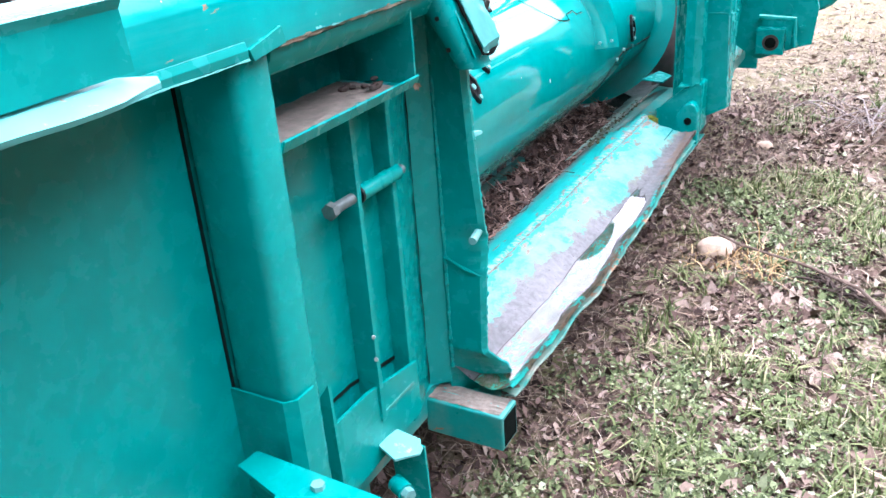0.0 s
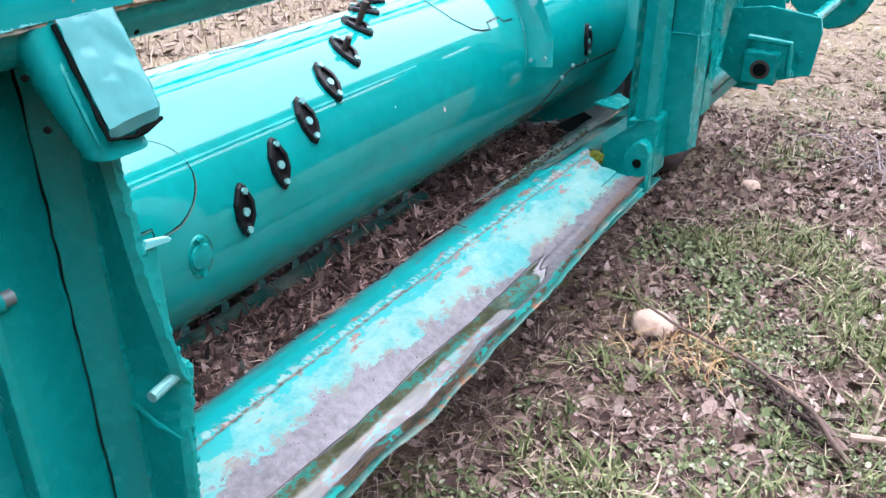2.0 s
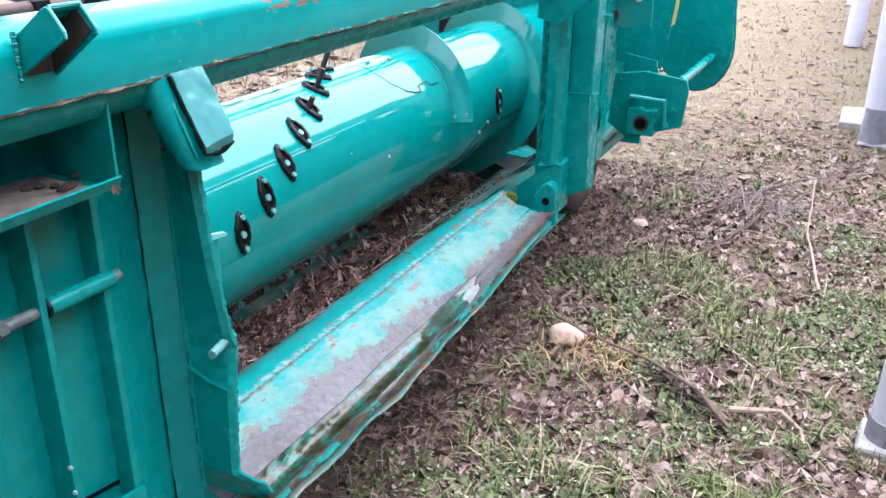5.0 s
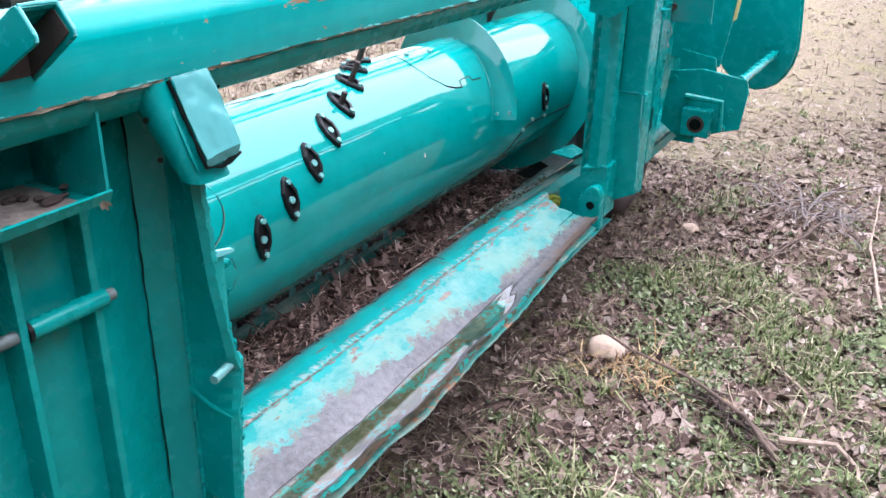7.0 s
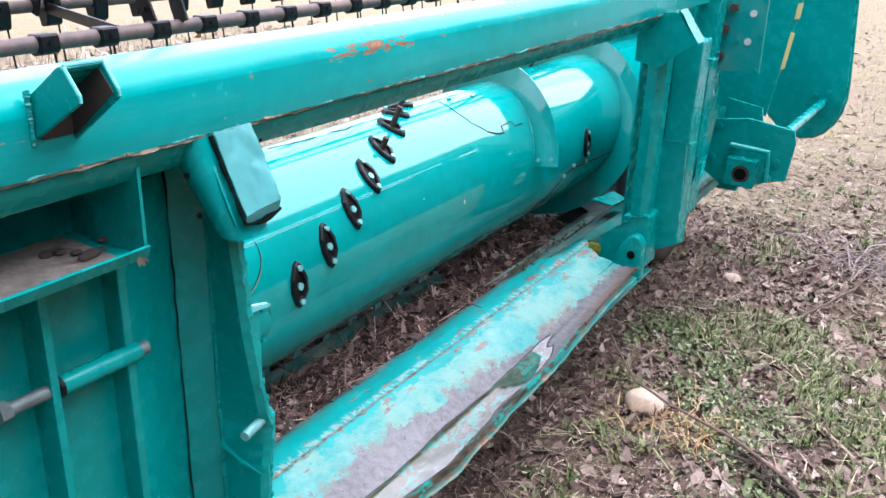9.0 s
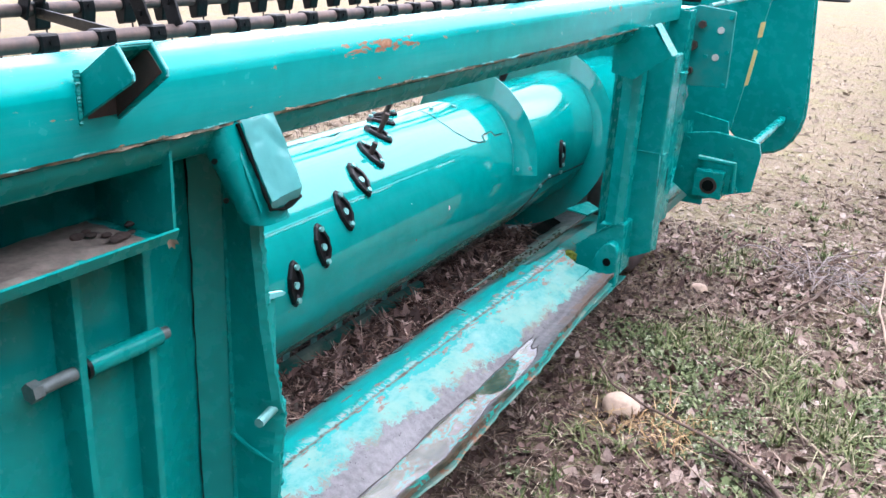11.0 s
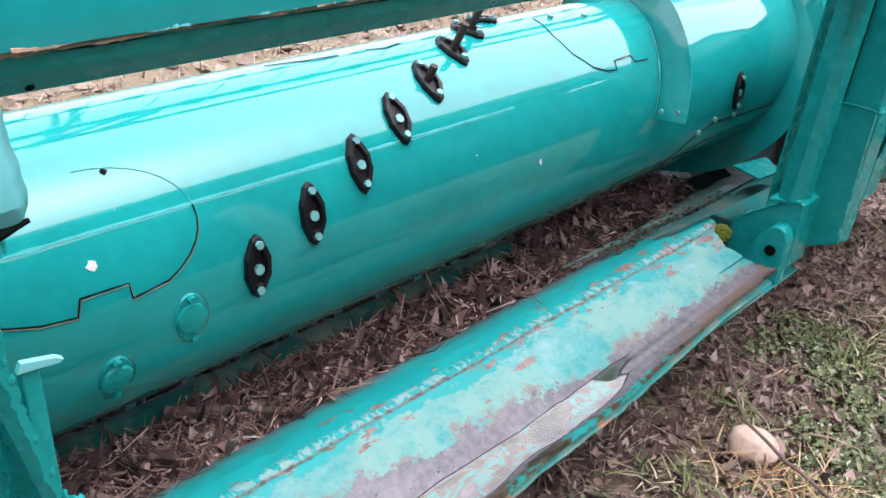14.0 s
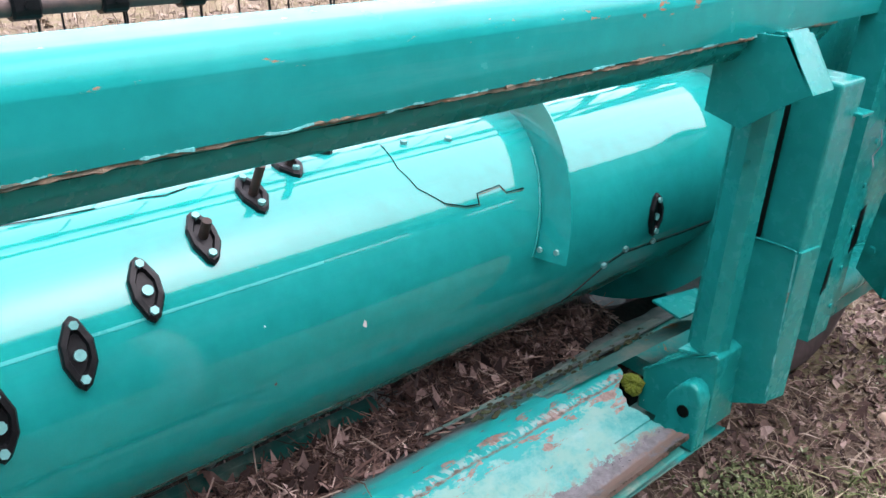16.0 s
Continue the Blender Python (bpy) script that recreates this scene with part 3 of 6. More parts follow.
def beam():
    # rounded cover plate over a box beam
    prof = [(-0.632, 1.190), (-0.630, 1.208), (-0.630, 1.212), (-0.630, 1.2545), (-0.6303, 1.2568), (-0.6335, 1.2645), (-0.6385, 1.2735), (-0.6445, 1.2803), (-0.651, 1.2845), (-0.658, 1.286), (-0.664, 1.2863), (-0.716, 1.2863), (-0.722, 1.286), (-0.735, 1.280), (-0.740, 1.268), (-0.740, 1.203), (-0.64, 1.190)]
    bm = bmesh.new()
    ys = np.linspace(-1.6, 3.46, 64)
    rings = []
    for y in ys:
        d = 0.0015 * wobble(y * 1.3, 0.0, 5.0)
        rings.append([bm.verts.new((x + d, y, z + 0.001 * wobble(y * 2.2, x * 9, 1.0))) for x, z in prof])
    k = len(prof)
    for r0, r1 in zip(rings, rings[1:]):
        for i in range(k):
            bm.faces.new((r0[i], r0[(i + 1) % k], r1[(i + 1) % k], r1[i]))
    bm.faces.new(rings[0])
    bm.faces.new(rings[-1][::-1])
    part("main_beam", bm, M_PAINT_BEAM, header, "long rounded teal top beam with scraped rust patches", smooth=True)
    part("under_beam", prism([(-0.640, 1.192), (-0.646, 1.168), (-0.662, 1.146), (-0.69, 1.136), (-0.73, 1.142), (-0.735, 1.192)], "y", 0.80, 3.30, 0.004), M_PAINT, header, smooth=True)
    part("hole", hexbolt((-0.6590, 1.365, 1.1515), (0.8, 0, -0.6), 0.004, 0.0015, sides=8), M_GAP, header)
    # frayed welded seam between both
    pts = [(-0.638 + 0.004 * wobble(y * 3, 0, 0), y, 1.187 + 0.004 * wobble(y * 2.1, 3, 0)) for y in np.linspace(0.81, 3.3, 180)]
    part("weld_seam", weld_bead(pts, 0.0048, 2.0), M_WELD, header, "frayed rusty weld under the beam")
    # paint frays hanging over the weld, and the dark joint below it
    joint = bmesh.new()
    pv = []
    for i in range(300):
        y = 0.80 + i * 2.5 / 299
        z1, z0 = 1.1835 + 0.0015 * wobble(y * 19, 1.0, 2.0), 1.1823 - 0.0016 * wobble(y * 13, 6.0, 2.0)
        pv.append((joint.verts.new((-0.6385, y, z1)), joint.verts.new((-0.6395, y, z0))))
    for a, b in zip(pv, pv[1:]):
        joint.faces.new((a[0], a[1], b[1], b[0]))
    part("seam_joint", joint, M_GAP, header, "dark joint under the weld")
    # folded skirt over the corner post, with a lapped end tab
    part("beam_skirt", bent([(-0.640, 1.200), (-0.6305, 1.204), (-0.6275, 1.196), (-0.629, 1.186)], 0.004, "y", -1.0, 0.742, 0.0008), M_PAINT, header)
    part("worn_rim", weld_bead([(-0.6275 + 0.002 * wobble(y * 11, 2, 1), y, 1.1845 + 0.002 * wobble(y * 9, 0, 3)) for y in np.linspace(-0.2, 0.742, 60)], 0.0018, 41.0), M_WORN_EDGE, header)
    part("end_tab", prism([(0.744, 1.196), (0.806, 1.212), (0.812, 1.190), (0.750, 1.181)], "x", -0.632, -0.6255, 0.001), M_PAINT, header)
    for k in range(28):
        y0 = 0.82 + k * 0.088 + 0.08 * wobble(k * 1.7, 2, 3)
        span = 0.05 + 0.05 * abs(wobble(k * 2.3, 5, 1))
        pts = [(-0.6335 + 0.003 * wobble(y * 21, 1, 4), y, 1.1905 + 0.004 * wobble(y * 23, 3, 1)) for y in np.linspace(y0, y0 + span, 12)]
        part("paint_fray", weld_bead(pts, 0.0026, k * 1.3), M_WORN_EDGE if k % 3 else M_WELD, header)


beam()


def stub_tube():
    # open-bottomed channel piece welded to the beam's face, rising outwards
    def cheek(drop):
        return [(-0.629, 1.278), (-0.580, 1.3115), (-0.574, 1.3135), (-0.569, 1.311), (-0.551, 1.288), (-0.5495, 1.283), (-0.552, 1.278), (-0.629, 1.231 - drop)]
    bm = prism(cheek(0.0), "y", 1.009, 1.0145, 0.0012)
    bm = prism(cheek(0.009), "y", 1.0545, 1.060, 0.0012, bm=bm)
    bm = prism([(-0.629, 1.2785), (-0.580, 1.312), (-0.574, 1.314), (-0.569, 1.3115), (-0.573, 1.306), (-0.580, 1.3065), (-0.629, 1.2725)], "y", 1.012, 1.057, 0.0012, bm=bm)
    ch = part("channel_stub", bm, M_PAINT, header, "short open channel welded on the beam")
    part("stub_lining", prism([(-0.628, 1.272), (-0.578, 1.305), (-0.572, 1.304), (-0.555, 1.284), (-0.628, 1.226)], "y", 1.0528, 1.0538), M_RUST, ch, "rusty inside of the channel")
    part("stub_lining", box(-0.6285, -0.6275, 1.0148, 1.0538, 1.229, 1.270), M_RUST, ch, "rusty inside of the channel")
    for y in (1.0118, 1.0572):
        part("worn_rim", rod([(-0.571, y, 1.312), (-0.5515, y, 1.287), (-0.551, y, 1.280)], 0.0022, 6), M_WORN_EDGE, ch)
    part("worn_rim", rod([(-0.572, 1.012, 1.3135), (-0.571, 1.035, 1.314), (-0.571, 1.057, 1.3135)], 0.002, 6), M_WORN_EDGE, ch)
    part("weld", weld_bead([(-0.629, 1.006, z) for z in np.linspace(1.282, 1.224, 16)], 0.0042, 5.0), M_PAINT, ch)



stub_tube()


def left_wall():
    part("back_panel", box(-0.752, -0.745, -1.6, 0.79, 0.12, 1.19, 0.002), M_PAINT, header, "smooth teal back sheet")
    part("corner_post", box(-0.744, -0.641, 0.728, 0.80, 0.40, 1.192, 0.016, 4), M_PAINT, header, smooth=True)
    part("panel_gap", box(-0.7449, -0.7425, 0.7238, 0.7285, 0.2, 1.19), M_GAP, header)
    part("recess_sheet", box(-0.756, -0.748, 0.80, 1.16, 0.30, 1.046), M_PAINT, header)
    part("recess_sheet", box(-0.808, -0.800, 0.78, 1.17, 1.03, 1.20), M_PAINT, header)
    part("recess_cheek", box(-0.800, -0.753, 0.782, 0.790, 1.03, 1.20), M_PAINT, header)
    part("recess_cheek", box(-0.800, -0.7655, 1.150, 1.158, 1.03, 1.20), M_PAINT, header)
    part("recess_roof", box(-0.800, -0.745, 0.79, 1.15, 1.193, 1.20), M_PAINT, header)
    part("shelf", bent([(-0.800, 1.044), (-0.649, 1.049), (-0.643, 1.064)], 0.004, "y", 0.80, 1.148), M_PAINT, header)
    part("shelf_dirt", dirt_patch(-0.785, -0.672, 0.805, 1.12, 1.0525), M_DIRT, header, "dusty brown dirt on the shelf")
    clods = random.Random(19)
    for k in range(9):
        own = bmesh.new()
        bmesh.ops.create_icosphere(own, subdivisions=2, radius=clods.uniform(0.004, 0.010))
        x, y = clods.uniform(-0.75, -0.68), clods.uniform(1.06, 1.14)
        for v in own.verts:
            v.co *= 1 + 0.5 * wobble(*(v.co * 120 + Vector((k, 0, 0))))
            v.co = Vector((v.co.x + x, v.co.y * 1.3 + y, v.co.z * 0.6 + 1.056))
        part("dirt_clod", own, M_RUST, header)
    part("end_bar", bent([(-0.74, 1.143), (-0.648, 1.146)], 0.005, "z", 1.05, 1.196), M_PAINT, header)
    part("rib", box(-0.748, -0.702, 1.026, 1.038, 0.445, 1.05, 0.0015), M_PAINT, header)
    for z in (0.628, 0.582):
        part("rivet", hexbolt((-0.7022, 1.0262, z), (0.3, -1, 0), 0.004, 0.002, sides=8), M_CAP, header)
    part("rib_foot", box(-0.747, -0.705, 1.038, 1.146, 0.452, 0.460, 0.001), M_PAINT_RUST, header)
    part("foot_plate", prism([(0.875, 0.528), (1.0, 0.526), (1.165, 0.494), (1.165, 0.375), (0.94, 0.362), (0.875, 0.36)], "x", -0.714, -0.707, 0.001), M_PAINT, header)
    # wide door post with a cracked overlap
    plan = [(-0.712, 1.146), (-0.712, 1.158), (-0.7465, 1.258), (-0.7465, 1.266), (-0.709, 1.300), (-0.716, 1.310), (-0.765, 1.285), (-0.765, 1.146)]
    part("door_post", prism(plan, "z", 0.36, 1.197, 0.002), M_PAINT, header)
    # dark sheet over the post's top, painting the shade under the beam
    hole = bmesh.new()
    pv = []
    for i in range(26):
        t = i / 25
        x, y = -0.7085 - 0.031 * t, 1.152 + 0.098 * t
        low_z = 1.128 - 0.022 * math.sin(math.pi * min(1.0, t * 1.25)) + 0.012 * wobble(t * 9, 3.0, 1.0) + 0.006 * wobble(t * 27, 3.0, 1.0)
        pv.append((hole.verts.new((x, y, 1.194)), hole.verts.new((x, y, low_z))))
    for c0, c1 in zip(pv, pv[1:]):
        hole.faces.new((c0[0], c0[1], c1[1], c1[0]))
    part("beam_shade", hole, M_GAP, header, "dark sheet painting the shade under the beam")
    crack = bmesh.new()
    pv = []
    for i in range(60):
        z = 0.37 + i * 0.825 / 59
        y = 1.262 + 0.003 * wobble(z * 9, 2.0, 1.0) + 0.0025 * wobble(z * 31, 2.0, 6.0)
        w = 0.0016 + 0.0013 * wobble(z * 14, 8.0, 1.0)
        pv.append((crack.verts.new((-0.7435, y - w, z)), crack.verts.new((-0.7435, y + w, z))))
    for a, b in zip(pv, pv[1:]):
        crack.faces.new((a[0], a[1], b[1], b[0]))
    part("crack", crack, M_GAP, header)
    # torn edge plate
    torn = bmesh.new()
    rows = []
    zs = np.linspace(0.33, 1.19, 240)
    for z in zs:
        yo = float(np.interp(z, [0.33, 0.40, 0.45, 0.62, 0.70, 0.73, 0.87, 1.03, 1.19], [1.385, 1.345, 1.302, 1.312, 1.328, 1.316, 1.292, 1.276, 1.27]))
        yi = yo
        yo += 0.005 * wobble(z * 31, 1.0, 0.0) + 0.0045 * wobble(z * 83, 1.0, 0.0) + 0.002 * wobble(z * 190, 1.0, 0.0)
        low = float(np.interp(z, [0.33, 0.40, 0.46], [0.030, 0.024, 0.0]))
        rows.append([torn.verts.new(p) for p in ((-0.712, 1.298, z), (-0.668, 1.296 + (yi - 1.30) * 0.5, z), (-0.634 + low, yi - 0.006, z), (-0.6255 + low, yo + 0.004, z), (-0.6265 + low, yo + 0.010 + 0.02 * max(0.0, z - 0.75), z), (-0.672, 1.306 + (yi - 1.30) * 0.5, z), (-0.712, 1.308, z))])
    for a, b in zip(rows, rows[1:]):
        for k in range(6):
            torn.faces.new((a[k], a[k + 1], b[k + 1], b[k]))
    edge = part("torn_plate", torn, M_PAINT, header, "flame-cut plate with a ragged edge", smooth=True)
    part("weld_line", weld_bead([(-0.705, 1.298 + 0.002 * wobble(z * 30, 1, 2), z) for z in np.linspace(0.4, 1.1, 70)], 0.0052, 7.0), M_PAINT, header)
    part("weld_line", weld_bead([(-0.629, float(np.interp(z, [0.33, 0.45, 0.70, 0.87, 1.03], [1.350, 1.308, 1.332, 1.298, 1.284])), z) for z in np.linspace(0.46, 1.03, 110)], 0.0034, 17.0), M_PAINT, edge)
    part("weld_line", weld_bead([(-0.709, 1.296, 0.660), (-0.668, 1.298, 0.640), (-0.632, 1.308, 0.622)], 0.004, 23.0), M_PAINT, header)
    lumps = random.Random(29)
    for k in range(26):
        z = 0.44 + 0.60 * (k + lumps.uniform(-0.4, 0.4)) / 26
        y = float(np.interp(z, [0.33, 0.45, 0.70, 0.87, 1.03], [1.350, 1.310, 1.334, 1.301, 1.287]))
        blob = bmesh.new()
        bmesh.ops.create_icosphere(blob, subdivisions=2, radius=lumps.uniform(0.0018, 0.0042))
        for v in blob.verts:
            v.co *= 1 + 0.6 * wobble(*(v.co * 150 + Vector((k, 0, 0))))
            v.co = Vector((v.co.x * 0.8 - 0.628, v.co.y + y, v.co.z * lumps.uniform(1.0, 2.2) + z))
        part("weld_lump", blob, M_PAINT, edge, smooth=True)
    part("lug", prism([(1.305, 0.908), (1.325, 0.908), (1.342, 0.904), (1.347, 0.907), (1.340, 0.912), (1.31, 0.919)], "x", -0.640, -0.633, 0.001), M_COVER, header)
    part("lug_strip", box(-0.650, -0.637, 1.309, 1.326, 0.735, 0.909, 0.002), M_PAINT, header)
    # bolt through the torn plate
    b = rod([(-0.628, 1.272, 0.716), (-0.640, 1.330, 0.716)], 0.0078, 10)
    bolt = part("bolt", b, M_TEALBOLT, header, "stripped bolt")
    lump = bmesh.new()
    bmesh.ops.create_icosphere(lump, subdivisions=4, radius=0.016)
    for v in lump.verts:
        v.co *= 1 + 0.5 * wobble(*(v.co * 70)) + 0.25 * wobble(*(v.co * 200))
        v.co = Vector((v.co.x * 0.7 - 0.645, v.co.y * 0.8 + 1.335, v.co.z * 1.3 + 0.71))
    part("weld_lump", lump, M_PAINT, header, smooth=True)




def dirt_patch(x0, x1, y0, y1, z):
    bm = bmesh.new()
    nx, ny = 10, 30
    g = [[bm.verts.new((x0 + (x1 - x0) * i / nx, y0 + (y1 - y0) * j / ny, z + 0.004 * max(-0.4, wobble(i * 0.5, j * 0.4, z)) - 0.001)) for i in range(nx + 1)] for j in range(ny + 1)]
    for j in range(ny):
        for i in range(nx):
            bm.faces.new((g[j][i], g[j][i + 1], g[j + 1][i + 1], g[j + 1][i]))
    return bm


left_wall()


def cross_pin():
    body = part("cross_pin", rod([(-0.713, 0.968, 0.889), (-0.713, 1.180, 0.884)], 0.0092, 14), M_ZINC, header, "grey cross pin through two ribs", smooth=True)
    part("sleeve", rod([(-0.713, 1.040, 0.8875), (-0.713, 1.164, 0.8845)], 0.0138, 16), M_PAINT, body, smooth=True)
    part("collar", rod([(-0.713, 1.038, 0.8875), (-0.713, 1.044, 0.8875)], 0.0155, 16), M_BLACK, body)
    part("pin_head", hexbolt((-0.713, 0.974, 0.889), (0, -1, 0), 0.0138, 0.014), M_ZINC, body)


cross_pin()


def slanted(c0, c1, hx, hy, r, end=1.0, bm=None):
    """A rounded box tube between two centres."""
    bm = bm or bmesh.new()
    rings = []
    for c, q in ((c0, 1.0), (c1, end)):
        ring = []
        for sx, sy, t0 in ((1, 1, 0), (-1, 1, 90), (-1, -1, 180), (1, -1, 270)):
            for k in range(6):
                t = radians(t0 + k * 18)
                ring.append(bm.verts.new((c[0] + q * (sx * (hx - r) + r * math.cos(t)), c[1] + q * (sy * (hy - r) + r * math.sin(t)), c[2])))
        rings.append(ring)
    n = len(rings[0])
    for i in range(n):
        bm.faces.new((rings[0][i], rings[0][(i + 1) % n], rings[1][(i + 1) % n], rings[1][i]))
    bm.faces.new(rings[0][::-1])
    bm.faces.new(rings[1])
    return bm


def mouth_bracket():
    cheek = part("mouth_bracket", slanted((-0.668, 1.258, 1.190), (-0.607, 1.274, 1.052), 0.033, 0.048, 0.028, 0.72), M_PAINT, header, "rounded box bracket under the beam", smooth=True)
    # cover plate, paled for sky light, beaten and bent over at its rim
    bm = bmesh.new()
    rows = []
    for i in range(25):
        t = i / 24
        row = []
        for j in range(17):
            u = j / 16
            x = -0.627 + 0.056 * t + 0.004 * wobble(t * 4, u * 3, 3.0) + 0.0014 * wobble(t * 13, u * 10, 5.0) - 0.020 * max(0.0, u - 0.85) / 0.15 - 0.010 * max(0.0, t - 0.92) / 0.08
            row.append(bm.verts.new((x, 1.249 + u * 0.080 + 0.002 * wobble(t * 9, 1, u), 1.191 - 0.112 * t - 0.006 * max(0.0, t - 0.92) / 0.08 + 0.008 * u * t)))
        rows.append(row)
    for r0, r1 in zip(rows, rows[1:]):
        for k in range(16):
            bm.faces.new((r0[k], r0[k + 1], r1[k + 1], r1[k]))
    bmesh.ops.solidify(bm, geom=bm.faces[:], thickness=0.006)
    part("cover_plate", bm, M_COVER, cheek, "beaten cover plate, teal paled for the sky light on it", smooth=True)
    part("weld", weld_bead([(-0.630, 1.248, 1.186), (-0.575, 1.247, 1.078), (-0.580, 1.28, 1.070), (-0.584, 1.322, 1.078)], 0.0042, 11.0), M_GAP, cheek)
    part("weld", weld_bead([(-0.640, 1.244, 1.186), (-0.615, 1.241, 1.135), (-0.588, 1.243, 1.072)], 0.004, 14.0), M_PAINT, cheek)
    for x, y, z in ((-0.640, 1.213, 1.140), (-0.622, 1.213, 1.090)):
        part("hole", hexbolt((x, y, z), (0.6, -0.8, 0), 0.004, 0.003, sides=8), M_GAP, cheek)


mouth_bracket()


WATER_Z = 0.3745


def sill():
    """The beaten sheet-metal sill of the feeder mouth."""
    bm = bmesh.new()
    uv = bm.loops.layers.uv.new("across")
    prof = [(0.0, -0.950, 0.358), (0.08, -0.925, 0.378), (0.18, -0.888, 0.401), (0.28, -0.852, 0.415), (0.36, -0.814, 0.421), (0.385, -0.802, 0.4185), (0.41, -0.792, 0.4205), (0.55, -0.735, 0.410), (0.66, -0.690, 0.394), (0.72, -0.667, 0.379), (0.79, -0.641, 0.367), (0.87, -0.612, 0.364), (0.93, -0.591, 0.373), (0.98, -0.573, 0.385), (1.0, -0.568, 0.378)]
    us = [p[0] for p in prof]
    slit_lo, slit_hi = 0.686, 0.694
    fine = sorted(set(us + [slit_lo, slit_hi] + list(np.linspace(0, 1, 40))))
    ss = np.linspace(0.0, 1.0, 220)
    grid = []
    for s01 in ss:
        row = []
        for u in fine:
            end = float(np.interp(u, [0.0, 0.30, 0.38, 0.42, 0.56, 0.62, 0.90, 1.0], [3.10, 3.08, 3.055, 3.015, 2.985, 3.0, 3.035, 3.03])) + 0.006 * wobble(u * 40, 3.0, 1.0)
            y = 1.30 + s01 * (end - 1.30)
            out = float(np.interp(y, [1.30, 1.8, 2.25, 2.7, 3.08], [0.0, 0.012, 0.0, -0.035, -0.045]))
            x, z = float(np.interp(u, us, [p[1] for p in prof])), float(np.interp(u, us, [p[2] for p in prof]))
            k = max(0.0, u - 0.4) / 0.6
            x += out * k ** 1.5 + 0.003 * k * wobble(y * 7, 0.0, 3.0)
            if u > 0.9:
                x += (u - 0.9) * 10 * (0.002 * wobble(y * 23, 1.0, 6.0) + 0.002 * wobble(y * 61, 2.0, 6.0))
                z += (u - 0.9) * 10 * 0.003 * wobble(y * 31, 5.0, 1.0)
            # the dent that holds water runs out towards the far end
            dent = max(0.0, 1.0 - abs(u - 0.85) / 0.16)
            z += 0.013 * dent * min(1.0, max(0.0, (y - 2.26) / 0.18))
            z += 0.009 * k * wobble(y * 2.6, u * 2.0, 9.0) * (1 - 0.6 * dent) + 0.004 * k * wobble(y * 7.5, u * 4.0, 2.0) + 0.003 * wobble(y * 5, u * 6, 4.0) + 0.0012 * wobble(y * 19, u * 14, 7.0)
            row.append((bm.verts.new((x, y, z)), u, (y - 1.3) / 1.78))
        grid.append(row)
    for j, (r0, r1) in enumerate(zip(grid, grid[1:])):
        for i in range(len(fine) - 1):
            if fine[i] >= slit_lo - 1e-6 and fine[i + 1] <= slit_hi + 1e-6 and ss[j] > 0.925:
                continue
            q = (r0[i], r0[i + 1], r1[i + 1], r1[i])
            f = bm.faces.new([v[0] for v in q])
            for lp, v in zip(f.loops, q):
                lp[uv].uv = (v[1], v[2])
    bmesh.ops.solidify(bm, geom=bm.faces[:], thickness=0.004)
    s = part("mouth_sill", bm, M_LIP, header, "dented sill with chipped teal paint and bare grey steel", smooth=True)
    # folded hem under the outer edge
    hem = bmesh.new()
    rows = []
    for y in np.linspace(1.31, 3.02, 110):
        out = float(np.interp(y, [1.30, 1.8, 2.25, 2.7, 3.08], [0.0, 0.012, 0.0, -0.035, -0.045])) + 0.003 * wobble(y * 7, 0.0, 3.0)
        g = 0.011 + 0.005 * wobble(y * 3.3, 1.0, 8.0) + 0.008 * max(0.0, (y - 2.5) / 0.58)
        out += 0.002 * wobble(y * 27, 4.0, 3.0)
        z0 = 0.368 + 0.016 * wobble(y * 2.6, 2.0, 9.0) + 0.007 * wobble(y * 7.5, 4.0, 2.0)
        rows.append([hem.verts.new(p) for p in ((-0.60 + out, y, z0 - g + 0.004), (-0.571 + out + 0.004 * wobble(y * 13, 2, 2), y, z0 - g), (-0.568 + out + 0.004 * wobble(y * 13, 2, 2), y, z0 - g - 0.004), (-0.62 + out, y, z0 - g - 0.012))])
    for a, b in zip(rows, rows[1:]):
        for k in range(3):
            hem.faces.new((a[k], a[k + 1], b[k + 1], b[k]))
    part("folded_hem", hem, M_HEM, s, "torn mossy hem of the sill")
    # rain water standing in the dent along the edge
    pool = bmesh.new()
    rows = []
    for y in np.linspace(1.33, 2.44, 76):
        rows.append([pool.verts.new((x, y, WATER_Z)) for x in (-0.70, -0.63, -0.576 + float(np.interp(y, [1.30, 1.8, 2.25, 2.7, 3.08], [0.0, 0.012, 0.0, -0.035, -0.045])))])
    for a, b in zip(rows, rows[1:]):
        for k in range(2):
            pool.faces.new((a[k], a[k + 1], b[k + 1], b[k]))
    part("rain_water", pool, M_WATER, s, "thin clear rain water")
    part("sill_underside", bent([(-0.62, 0.318), (-0.75, 0.30), (-0.93, 0.30)], 0.005, "y", 1.31, 3.2), M_PAINT_DIRTY, header)


sill()


